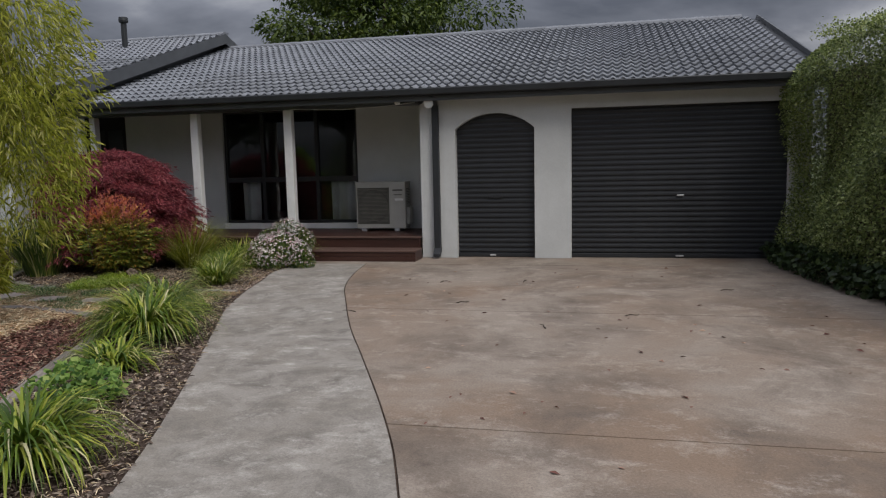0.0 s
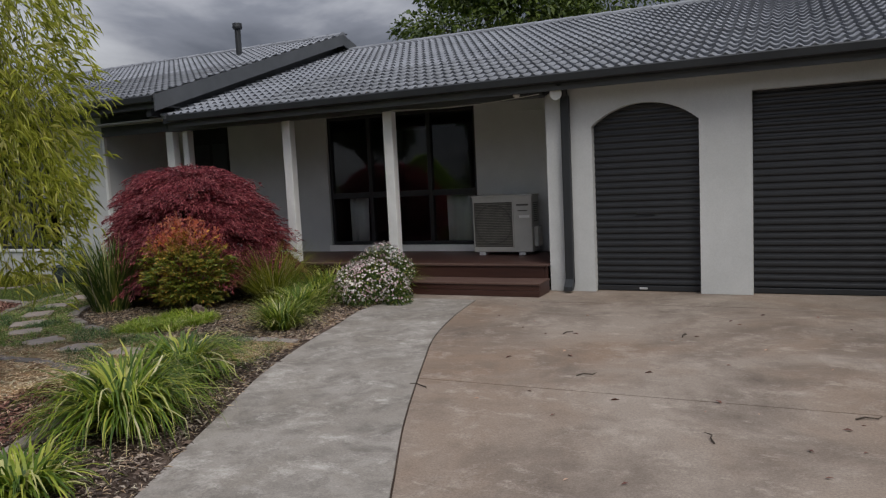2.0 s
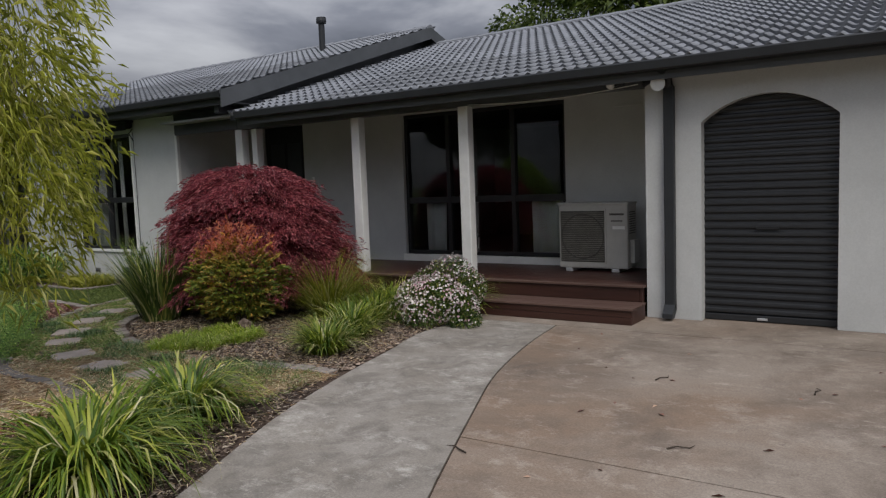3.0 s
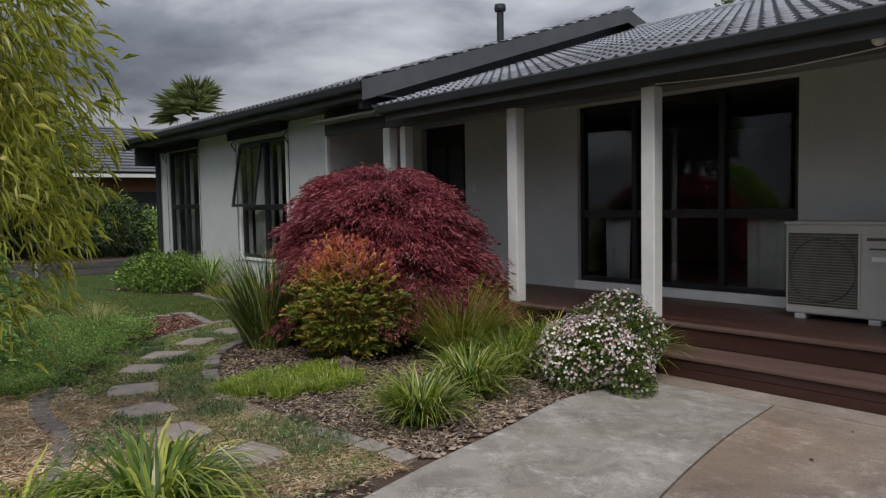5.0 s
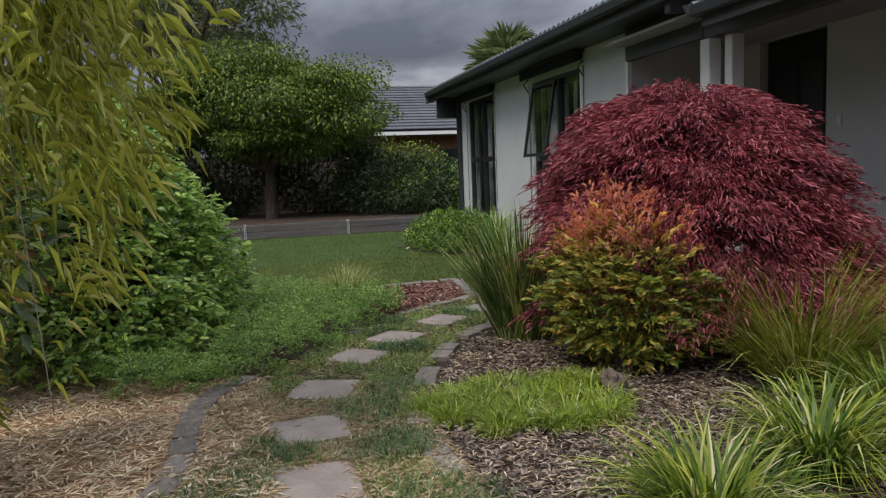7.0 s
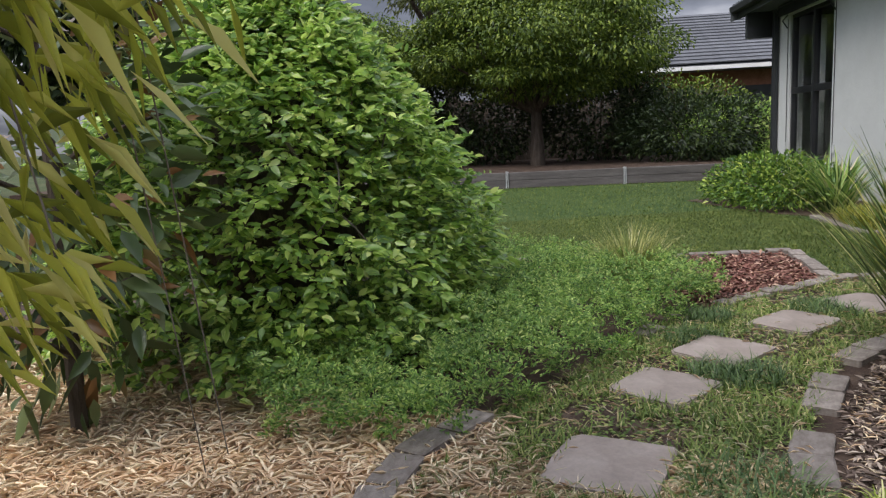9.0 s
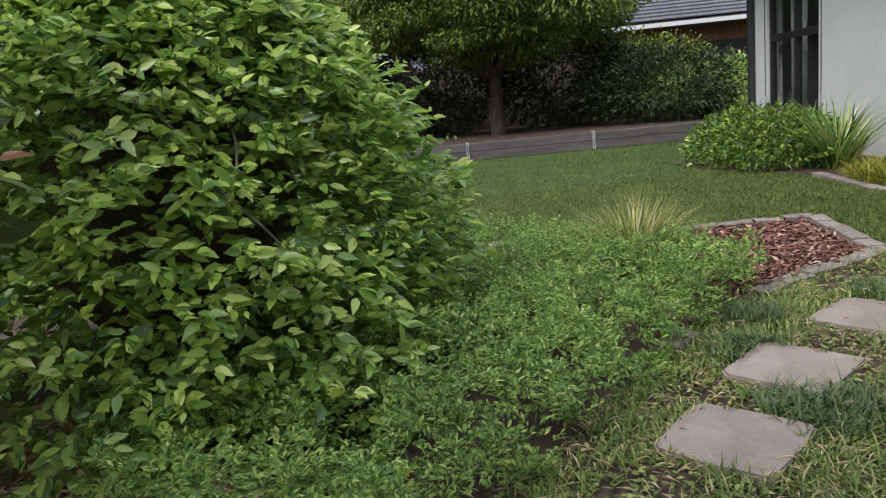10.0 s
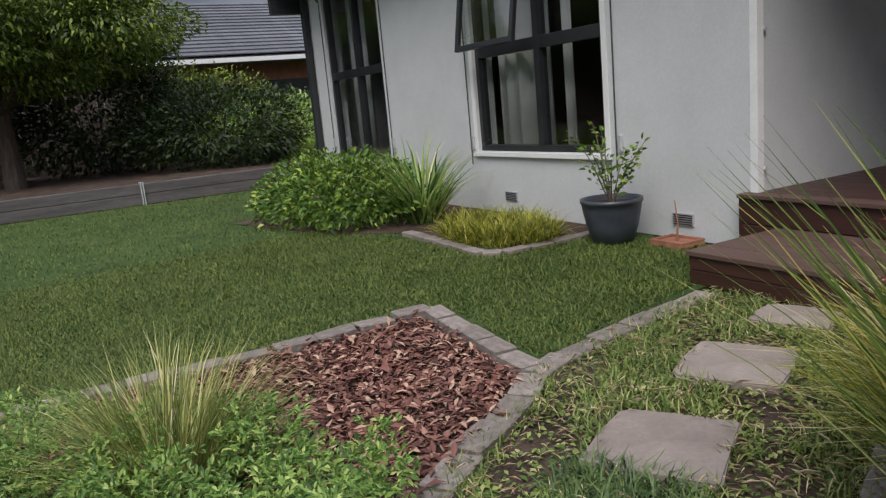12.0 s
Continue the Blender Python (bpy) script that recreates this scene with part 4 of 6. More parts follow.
window("window_porch", WIN_L, WIN_R, WIN_B, WIN_T, BACK + 0.06, (-6.42, -5.28), 1.33, "large black framed porch window with dark panes")
window("window_wing", W2L, W2R, W2B, W2T, FACADE + 0.03, (-13.08,), 1.50, "black framed wing window with its upper sash pushed open")
window("window_wing_far", W1L, W1R, W1B, W1T, FACADE + 0.03, (-16.82,), 1.55, "tall black framed window reaching low on the wing wall")
# open awning sash
sash = empty("awning_sash", "black framed awning sash pushed outwards at the bottom", "window sash", at=(0, FACADE + 0.03, W2T - 0.06))
sash.rotation_euler = (radians(-9), 0, 0)
sx0, sx1, sh = W2L + 0.0, -13.12, -(W2T - 0.06 - 1.50)
for a, b, c, d in ((sx0, sx0 + 0.05, sh, 0), (sx1 - 0.05, sx1, sh, 0), (sx0 + 0.05, sx1 - 0.05, -0.05, 0), (sx0 + 0.05, sx1 - 0.05, sh, sh + 0.05)):
    part("sash_rail", box(a, b, -0.045, -0.005, c, d, 0.004), M_FRAME, sash)
part("pane", box(sx0 + 0.05, sx1 - 0.05, -0.028, -0.022, sh + 0.05, -0.05), M_GLASS, sash).visible_shadow = False
# white linings of the wing window, sill
wall("window_lining", [(W2L - 0.05, W2L - 0.002, FACADE - 0.012, FACADE - 0.001, W2B - 0.004, W2T), (W2R + 0.002, W2R + 0.05, FACADE - 0.012, FACADE - 0.001, W2B - 0.004, W2T), (W2L - 0.06, W2R + 0.06, FACADE - 0.03, FACADE - 0.001, W2B - 0.045, W2B - 0.006)], M_WHITE, "white window linings and sill", "trim")


def curtain(x0, x1, y, z0, z1, label):
    vs, fs = [], []
    n = int((x1 - x0) / 0.02)
    for i in range(n + 1):
        x = x0 + (x1 - x0) * i / n
        w = 0.035 * math.sin(i * 0.55) + 0.02 * math.sin(i * 0.21 + 1)
        vs += [(x, y + w * 1.2, z0), (x + 0.01 * math.sin(i * 0.4), y + w * 0.6, z1)]
        if i:
            fs.append((2 * i - 2, 2 * i, 2 * i + 1, 2 * i - 1))
    ob = raw("curtain", vs, fs, M_CURTAIN, smooth=True)
    so = ob.modifiers.new("thickness", "SOLIDIFY")
    so.thickness = 0.006
    return tagged(ob, label, "curtain", "curtains")


curtain(-6.95, -6.55, 15.16, 0.40, 1.28, "white sheer curtain hanging behind the lower pane")
curtain(-5.05, -4.55, 15.16, 0.40, 1.28, "white sheer curtain hanging behind the lower pane")
curtain(-13.95, -13.12, 13.66, 0.50, 2.6, "white sheer curtain drawn across half the window")
curtain(-12.98, -12.86, 13.66, 0.50, 2.6, "narrow white sheer curtain beside the mullion")
curtain(-17.60, -17.0, 13.72, 0.50, 2.6, "white sheer curtain behind the tall window")
curtain(-16.65, -16.25, 13.72, 0.50, 2.6, "white sheer curtain behind the tall window")
# rolled awnings over the wing windows
for x0, x1, zt in ((W2L - 0.15, W2R + 0.15, 2.90), (W1L - 0.10, W1R + 0.12, 2.90)):
    aw = empty("window_awning", "charcoal canvas awning rolled up above the window", "awning", "window awnings", ((x0 + x1) / 2, FACADE, zt))
    h = (x1 - x0) / 2
    bm = bmesh.new()
    add_tube(bm, [(-h, -0.09, -0.07), (h, -0.09, -0.07)], 0.065, 12)
    part("canvas_roll", bm, M_CANVAS, aw)
    part("head_board", box(-h, h, -0.17, 0.0, -0.02, 0.015, 0.004), M_DARKPAINT, aw)
    part("valance", box(-h, h, -0.165, -0.158, -0.16, -0.02), M_CANVAS, aw)
    for s in (-1, 1):
        bm = bmesh.new()
        add_tube(bm, [(s * (h - 0.02), -0.02, -0.13), (s * (h - 0.02), -0.10, -0.22), (s * (h - 0.02), -0.02, -0.34)], 0.012, 6)
        part("arm", bm, M_DARKPAINT, aw)
        bm = bmesh.new()
        add_tube(bm, [(s * (h - 0.03), -0.012, -0.2), (s * (h - 0.03), -0.012, -2.45)], 0.006, 6)
        part("cord", bm, M_CORD, aw)
        part("cleat", box(s * (h - 0.03) - 0.015 + 0.05, s * (h - 0.03) + 0.015 + 0.05, -0.03, 0.0, -2.30, -2.18, 0.004), M_GALV, aw)
# wall bolts and sub-floor vents
for z in (1.33, 0.50):
    bm = bmesh.new()
    add_tube(bm, [(-10.92, FACADE + 0.06, z), (-10.895, FACADE + 0.06, z)], 0.014, 10)
    tagged(part("wall_bolt", bm, M_GALV), "small steel bolt head in the wall", "bolt", "wall bolts")
for x, z in ((-13.54, 0.17), (-11.50, 0.14)):
    vt = empty("wall_vent", "grey slotted sub-floor vent in the wall", "vent", "wall vents", (x, FACADE, z))
    vent_frame = part("frame", box(-0.095, 0.095, -0.012, 0.0, -0.045, 0.045, 0.003), M_GALV, vt)
    for i in range(5):
        part("slot", box(-0.082, 0.082, -0.0155, -0.013, -0.036 + i * 0.0155, -0.029 + i * 0.0155), M_BLACK, vent_frame)
# front door, its near-black leaf holding the opening's shade as colour, and bell
door = tagged(empty("door_1", "front door, near-black in place of the opening's shade", "door", at=(DOOR_L, BACK + 0.10, DECK)), kind="structure")
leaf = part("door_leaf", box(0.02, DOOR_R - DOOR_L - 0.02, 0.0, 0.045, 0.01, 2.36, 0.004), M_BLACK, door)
for i in range(2):
    part("panel", box(0.16 + i * 0.42, 0.50 + i * 0.42, -0.008, -0.001, 0.25, 2.05, 0.003), M_FRAME, leaf)
part("door_handle", box(0.92, 0.95, -0.05, -0.001, 0.95, 1.10, 0.006), M_GALV, leaf)
bell = tagged(part("door_bell", box(-9.26, -9.20, BACK - 0.02, BACK - 0.002, 1.66, 1.78, 0.006), M_LAMP), "small white door bell on the wall", "door bell")

# ---- deck and steps ----
DK_F = 13.36
dk = tagged(empty("deck", "red-brown oiled timber porch deck", "deck"), kind="structure")
nb = 12
for i in range(nb):
    ya = DK_F - 0.02 + i * (BACK - DK_F) / nb
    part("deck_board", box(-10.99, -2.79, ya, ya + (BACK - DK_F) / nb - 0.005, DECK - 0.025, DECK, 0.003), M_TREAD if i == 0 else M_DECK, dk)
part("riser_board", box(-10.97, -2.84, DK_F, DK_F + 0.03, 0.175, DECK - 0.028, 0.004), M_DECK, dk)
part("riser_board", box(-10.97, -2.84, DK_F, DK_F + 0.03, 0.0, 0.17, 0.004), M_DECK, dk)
part("end_board", box(-10.99, -10.965, DK_F, FACADE - 0.004, 0.0, DECK - 0.028, 0.003), M_DECK, dk)
part("end_board", box(-2.835, -2.81, DK_F, FACADE - 0.004, 0.0, DECK - 0.028, 0.003), M_DECK, dk)


def step(x0, x1, y0, label):
    ob = empty("deck_step", label, "step", "deck steps")
    n = 4
    w = (DK_F - 0.025 - y0) / n
    for i in range(n):
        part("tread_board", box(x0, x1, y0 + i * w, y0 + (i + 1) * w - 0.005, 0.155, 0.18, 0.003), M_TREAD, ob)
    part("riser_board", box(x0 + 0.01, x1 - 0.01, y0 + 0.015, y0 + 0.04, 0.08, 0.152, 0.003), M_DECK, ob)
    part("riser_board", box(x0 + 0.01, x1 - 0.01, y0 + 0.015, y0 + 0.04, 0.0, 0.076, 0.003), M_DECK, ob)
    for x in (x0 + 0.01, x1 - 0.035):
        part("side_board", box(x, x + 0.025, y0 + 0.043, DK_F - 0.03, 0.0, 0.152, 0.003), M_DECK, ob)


step(-5.6, -2.76, 12.87, "wide red-brown timber step against the deck")
step(-10.70, -8.8, 12.57, "red-brown timber step to the front entry")


# ---- outdoor unit ----
ac = empty("air_conditioner", "cream outdoor air conditioner unit standing on the deck", "air conditioner", at=(-3.80, 14.40, DECK))
casing = part("casing", box(-0.48, 0.47, 0.0, 0.34, 0.045, 0.90, 0.02), M_AC, ac)
part("top_cover", box(-0.49, 0.48, -0.01, 0.35, 0.875, 0.908, 0.01), M_AC, ac)
for x in (-0.34, 0.30):
    part("foot", box(x - 0.05, x + 0.05, -0.005, 0.345, 0.0, 0.045, 0.006), M_GALV, ac)
grille = part("grille_recess", box(-0.45, 0.17, -0.006, -0.001, 0.13, 0.80, 0.002), M_ACDARK, ac)
for i in range(26):
    part("grille_bar", box(-0.44, 0.16, -0.016, -0.008, 0.145 + i * 0.025, 0.153 + i * 0.025), M_ACBAR, grille)
bm = bmesh.new()
bmesh.ops.create_circle(bm, segments=36, radius=0.29)
c0 = list(bm.verts)
add_tube(bm, [(-0.14 + 0.29 * math.cos(a), -0.018, 0.465 + 0.29 * math.sin(a)) for a in [k * math.tau / 36 for k in range(37)]], 0.007, 6, False)
bmesh.ops.delete(bm, geom=c0, context="VERTS")
part("fan_ring", bm, M_ACDARK, grille)
part("grille_frame", box(0.165, 0.185, -0.018, -0.002, 0.11, 0.82, 0.003), M_AC, ac)
part("badge", box(0.23, 0.42, -0.006, -0.001, 0.74, 0.765), M_ACDARK, ac, "dark lettering bar")
part("badge", box(0.25, 0.40, -0.006, -0.001, 0.66, 0.675), M_ACDARK, ac, "dark lettering bar")
part("rating_plate", box(0.27, 0.43, -0.006, -0.001, 0.56, 0.60), M_WHITE, ac)
part("valve_cover", box(0.47, 0.53, 0.08, 0.30, 0.12, 0.42, 0.01), M_AC, ac)
for i in range(10):
    part("side_slot", box(0.472, 0.476, 0.06, 0.28, 0.50 + i * 0.03, 0.512 + i * 0.03), M_ACDARK, casing)


# ---- plants ----
def shrub(name, label, at, radii, zc, n, size, width, mat, stems=7, twig=M_TWIG, shell=0.72, lumps=9, rise=0.4, droop=0.25, group="", fine=False):
    """A rounded shrub: stems from the ground, and leaves in overlapping clumps."""
    ob = empty(name, label, "shrub", group, at)
    for k in range(stems):
        bm = bmesh.new()
        a = k * math.tau / stems + RNG.normal(0, 0.2)
        e = (radii[0] * 0.7 * math.cos(a), radii[1] * 0.7 * math.sin(a), zc + radii[2] * RNG.uniform(-0.1, 0.6))
        m = (e[0] * 0.35 + RNG.normal(0, 0.04), e[1] * 0.35 + RNG.normal(0, 0.04), e[2] * 0.5)
        add_tube(bm, [(0.06 * math.cos(a), 0.06 * math.sin(a), -0.02), m, e], [0.022, 0.015, 0.006], 6)
        part("stem", bm, twig, ob)
    P, D = ball(n // 2, (0, 0, zc), radii, shell)
    c, dd = ball(lumps, (0, 0, zc), [r * 0.72 for r in radii], 0.85)
    k = RNG.integers(0, lumps, n - n // 2)
    P2, D2 = ball(n - n // 2, (0, 0, 0), [r * 0.42 for r in radii], 0.5)
    P2 = P2 + c[k]
    P, D = np.concatenate([P, P2]), np.concatenate([D, D2 * 0.6 + dd[k] * 0.6])
    az_ = np.arctan2(P[:, 1], P[:, 0])
    ez_ = (P[:, 2] - zc) / radii[2]
    f = 1 + 0.09 * np.sin(az_ * 3 + 1.3 + ez_ * 2) + 0.07 * np.sin(az_ * 7 + ez_ * 5) + 0.05 * np.sin(az_ * 13 - ez_ * 9)
    P = np.stack([P[:, 0] * f, P[:, 1] * f, zc + (P[:, 2] - zc) * (1 + (f - 1) * 0.8)], 1)
    keep = P[:, 2] > 0.03
    P, D = P[keep], D[keep]
    along = D + RNG.normal(size=D.shape) * 0.55 + np.array([0, 0, rise])
    leaves("foliage", P, along, size, width, mat, ob, "", droop, D + np.array([0, 0, 0.8]), fine=fine)
    return ob


def tree(name, label, at, height, crown_c, crown_r, n, size, width, leaf, spread=8, lumps=26, trunk=0.13, group="", low=0.0):
    ob = empty(name, label, "tree", group, at)
    bm = bmesh.new()
    fork = (RNG.normal(0, 0.1), RNG.normal(0, 0.1), height * 0.28)
    add_tube(bm, [(0, 0, -0.1), (fork[0] * 0.4, fork[1] * 0.4, height * 0.12), fork], [trunk * 1.25, trunk, trunk * 0.8], 10)
    part("trunk", bm, M_BARK, ob)
    c, dd = ball(lumps, crown_c, [r * 0.79 for r in crown_r], 0.5)
    for k in range(min(spread, lumps)):
        e = c[k]
        m = [(fork[i] * 0.5 + e[i] * 0.5) + RNG.normal(0, 0.12) for i in range(3)]
        bm = bmesh.new()
        add_tube(bm, [fork, m, e], [trunk * 0.55, trunk * 0.32, trunk * 0.1], 7)
        part("limb", bm, M_BARK, ob)
    k = RNG.integers(0, lumps, n)
    lr = RNG.uniform(0.13, 0.42, lumps)
    P, D = ball(n, (0, 0, 0), (1, 1, 0.62), 0.3)
    P = P * (lr[k][:, None] * np.array(crown_r)) + c[k]
    keep = P[:, 2] > low * (1 + 0.28 * np.sin(P[:, 1] * 2.3 + 1) + 0.18 * np.sin(P[:, 1] * 5.1 + P[:, 0] * 3))
    P, D, k = P[keep], D[keep], k[keep]
    leaves("crown", P, D + RNG.normal(size=D.shape) * 0.7 + np.array([0, 0, -0.1]), size, width, leaf, ob, "", 0.3, D + np.array([0, 0, 0.7]))
    return ob


# hedge beside the drive
hd = empty("hedge", "tall clipped dense green hedge beside the drive", "hedge", at=(0, 0, 0))
bm = bmesh.new()
for y in (9.6, 10.8, 12.0, 13.0):
    add_tube(bm, [(4.1, y, -0.05), (4.05, y + 0.1, 1.2), (3.9, y, 2.6)], [0.06, 0.045, 0.02], 7)
part("stems", bm, M_BARK, hd)


def hedge_face(n):
    y = RNG.uniform(7.6, 13.36, n)
    z = RNG.uniform(0.02, 1, n) ** 0.9 * 3.15
    xf = 2.92 + (13.4 - y) * 0.135 + 0.16 * np.sin(y * 2.1 + z) * 0.5 + 0.10 * np.sin(z * 2.7 + y * 1.3) - 0.12 * np.exp(-((z - 0.5) / 0.5) ** 2) + np.maximum(z - 2.6, 0) ** 1.6 * 0.9
    depth = np.abs(RNG.normal(0, 0.10, n))
    return np.stack([xf + depth, y, z], 1), np.tile(np.array([-1.0, -0.25, 0.25]), (n, 1))


P, D = hedge_face(85000)
n2 = 16000
yt = RNG.uniform(7.6, 13.36, n2)
xt = RNG.uniform(0.2, 2.0, n2)
zt = 3.12 + 0.33 * np.minimum(xt, 0.9) + 0.08 * np.sin(yt * 3) + 0.06 * np.sin(xt * 5 + yt * 2) + RNG.normal(0, 0.05, n2)
P2 = np.stack([2.95 + (13.4 - yt) * 0.135 + xt, yt, zt], 1)
P3, D3 = np.stack([RNG.uniform(3.0, 4.6, 9000) , 7.55 + np.abs(RNG.normal(0, 0.1, 9000)), RNG.uniform(0, 3.3, 9000)], 1), np.tile(np.array([0, -1.0, 0.2]), (9000, 1))
P3[:, 0] += (13.4 - 7.6) * 0.135
P, D = np.concatenate([P, P2, P3]), np.concatenate([D, np.tile(np.array([0, 0, 1.0]), (n2, 1)), D3])
leaves("foliage", P, D * 0.45 + RNG.normal(size=D.shape) * 0.9, 0.042, 0.6, L_HEDGE, hd, "", 0.1, D + np.array([0, 0, 0.35]))
# solid dark boxes for the hedge's inner shade, so that it is not seen through
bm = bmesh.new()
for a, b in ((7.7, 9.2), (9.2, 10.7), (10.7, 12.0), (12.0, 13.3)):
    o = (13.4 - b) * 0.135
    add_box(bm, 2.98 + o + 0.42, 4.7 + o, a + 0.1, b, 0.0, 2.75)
part("shade_core", bm, M_BARK, hd, "solid dark core standing in for inner shade")
P, D = ball(2600, (0, 0, 0), (0.35, 2.2, 0.22), 0.6)
P = P + np.array([3.05, 11.6, 0.16])
P = P[P[:, 2] > 0.02]
P[:, 0] += (11.6 - P[:, 1]) * 0.135
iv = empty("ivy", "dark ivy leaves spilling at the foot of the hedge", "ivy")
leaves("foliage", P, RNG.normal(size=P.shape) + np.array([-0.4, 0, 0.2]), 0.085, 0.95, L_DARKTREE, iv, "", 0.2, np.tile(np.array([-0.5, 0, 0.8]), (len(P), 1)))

# weeping red maple
mp = empty("japanese_maple", "dome shaped weeping maple with dark red lacy leaves", "maple", at=(-7.75, 12.18, 0))
bm = bmesh.new()
add_tube(bm, [(0, 0, -0.05), (0.05, 0.03, 0.5), (-0.04, 0.05, 1.0)], [0.07, 0.055, 0.045], 8)
part("trunk", bm, M_BARK, mp)
for k in range(16):
    bm = bmesh.new()
    a = k * math.tau / 16 + RNG.normal(0, 0.15)
    r = RNG.uniform(0.8, 1.05)
    add_tube(bm, [(-0.04, 0.05, 1.0), (0.4 * math.cos(a), 0.4 * math.sin(a), 1.55), (r * 0.85 * math.cos(a), r * 0.7 * math.sin(a), 1.25), (r * 1.1 * math.cos(a), r * 0.85 * math.sin(a), 0.6)], [0.03, 0.022, 0.012, 0.004], 6)
    part("limb", bm, M_BARK, mp)
n = 2700
a = RNG.uniform(0, math.tau, n)
u = np.clip(RNG.uniform(0.01, 1, n) ** 0.58, 0, 1)
lean = np.cos(a - radians(42))
tier = np.floor(u * 7 + 0.5 * np.sin(a * 3) + 0.35 * np.sin(a * 8)) / 7
rr = (1.05 + 0.17 * np.maximum(lean, 0) - 0.08 * np.maximum(-np.cos(a), 0)) * np.sin(u * math.pi / 2) * (1 + 0.06 * np.sin(a * 4 + 0.7) + 0.07 * np.sin(a * 11 + tier * 31)) * RNG.uniform(0.74, 1.04, n)
zz = 0.36 + 1.46 * np.cos((0.55 * u + 0.45 * np.clip(tier, 0, 1)) * math.pi / 2) ** (0.95 + 0.32 * lean) + 0.07 * np.sin(a * 5 + tier * 17) + RNG.normal(0, 0.025, n)
P = np.stack([rr * np.cos(a), 0.88 * rr * np.sin(a), zz], 1)
h = a + RNG.normal(0, 0.4, n)
D = np.stack([np.cos(h), np.sin(h), 0.15 - 0.36 * u], 1)
sprays("crown", P, D, 46, 0.36, 0.058, 0.16, L_MAPLE, mp, "", 0.30, 0.30, 0.30, False, np.stack([np.cos(a) * 0.5 * u, np.sin(a) * 0.5 * u, np.full(n, 0.8)], 1))
k = RNG.permutation(n)[:900]
sprays("inner_foliage", P[k] * np.array([0.80, 0.80, 0.86]), D[k], 26, 0.34, 0.070, 0.30, L_MAPLE, mp, "", 0.45, 0.25, 0.36)

nn_ = shrub("nandina", "compact nandina shrub turning orange and red at the tips", (-7.12, 11.34, 0), (0.47, 0.45, 0.44), 0.50, 6000, 0.055, 0.36, L_NANDINA, 9, lumps=22, rise=0.6)
P, D = ball(520, (0, 0, 0.48), (0.49, 0.46, 0.45), 0.8)
P = P * (1 + 0.12 * np.sin(np.arctan2(P[:, 1], P[:, 0]) * 5 + P[:, 2] * 9) * RNG.uniform(0.3, 1.4, len(P)))[:, None]
ok = P[:, 2] > 0.12
sprays("outer_growth", P[ok], D[ok] * np.array([1, 1, 0.6]) + np.array([0, 0, 0.55]), 26, 0.17, 0.052, 0.34, L_NANDINA, nn_, "orange and green leaf sprays", 0.8, 0.3, 0.3, False, D[ok] + np.array([0, 0, 0.6]))
n = 130
a, r = RNG.uniform(0, math.tau, n), 0.42 * np.sqrt(RNG.uniform(0, 1, n))
P = np.stack([r * np.cos(a), r * np.sin(a), 0.83 + 0.16 * (1 - (r / 0.42) ** 2) + RNG.uniform(-0.12, 0.15, n)], 1)
sprays("new_growth", P, np.stack([np.cos(a) * 0.4, np.sin(a) * 0.4, np.ones(n)], 1) + RNG.normal(size=(n, 3)) * 0.25, 14, 0.16, 0.05, 0.32, L_NTIP, nn_, "pinkish red new shoots", 0.6, 0.1, 0.25)

# evergreen shrub beside the stepping stones
vb = empty("viburnum_shrub", "dense fresh green shrub with pointed glossy leaves", "shrub", at=(-9.15, 7.60, 0))


def mound(a, z):
    """Half-width of the shrub at a height: full at the foot, narrowing to an uneven top."""
    f = np.clip(1 - (np.clip(z, 0, 2.12) / 2.12) ** 1.7, 0, 1) ** 0.78
    return (1.20 + 0.10 * np.cos(a - 0.2)) * f * (1 + 0.06 * np.sin(a * 3 + 0.5 + z * 2.2) + 0.05 * np.sin(a * 7 + z * 5) + 0.035 * np.sin(a * 13 - z * 9))


for k in range(12):
    bm = bmesh.new()
    a = k * math.tau / 12 + RNG.normal(0, 0.2)
    e = (0.75 * math.cos(a), 0.75 * math.sin(a), RNG.uniform(0.8, 1.4))
    add_tube(bm, [(0.08 * math.cos(a), 0.08 * math.sin(a), -0.02), (e[0] * 0.4, e[1] * 0.4, e[2] * 0.55), e], [0.024, 0.016, 0.006], 6)
    part("stem", bm, M_TWIG, vb)
for name, count, share, each, ln, lf, tag in (("inner_foliage", 2200, (0.66, 0.86), 7, 0.14, 0.062, ""), ("foliage", 6400, (0.82, 1.04), 8, 0.13, 0.060, ""), ("outer_growth", 420, (1.0, 1.09), 8, 0.20, 0.058, "pale young shoots")):
    a = RNG.uniform(0, math.tau, count)
    z = RNG.uniform(0.02, 1, count) ** 0.85 * 2.12
    r = mound(a, z) * RNG.uniform(*share, count)
    r = r + np.where(z > 1.95, RNG.uniform(-0.2, 0.1, count), 0)
    P = np.stack([r * np.cos(a), r * np.sin(a), z * RNG.uniform(0.97, 1.03, count)], 1)
    h = a + RNG.normal(0, 0.55, count)
    D = np.stack([np.cos(h), np.sin(h), RNG.normal(0.25, 0.35, count) + 0.5 * (z / 2.1) ** 3], 1)
    sprays(name, P, D, each, ln, lf, 0.46, L_SHRUB, vb, tag, 0.85, 0.30, 0.12, True, np.stack([np.cos(a) * 0.8, np.sin(a) * 0.8, np.full(count, 0.75)], 1))
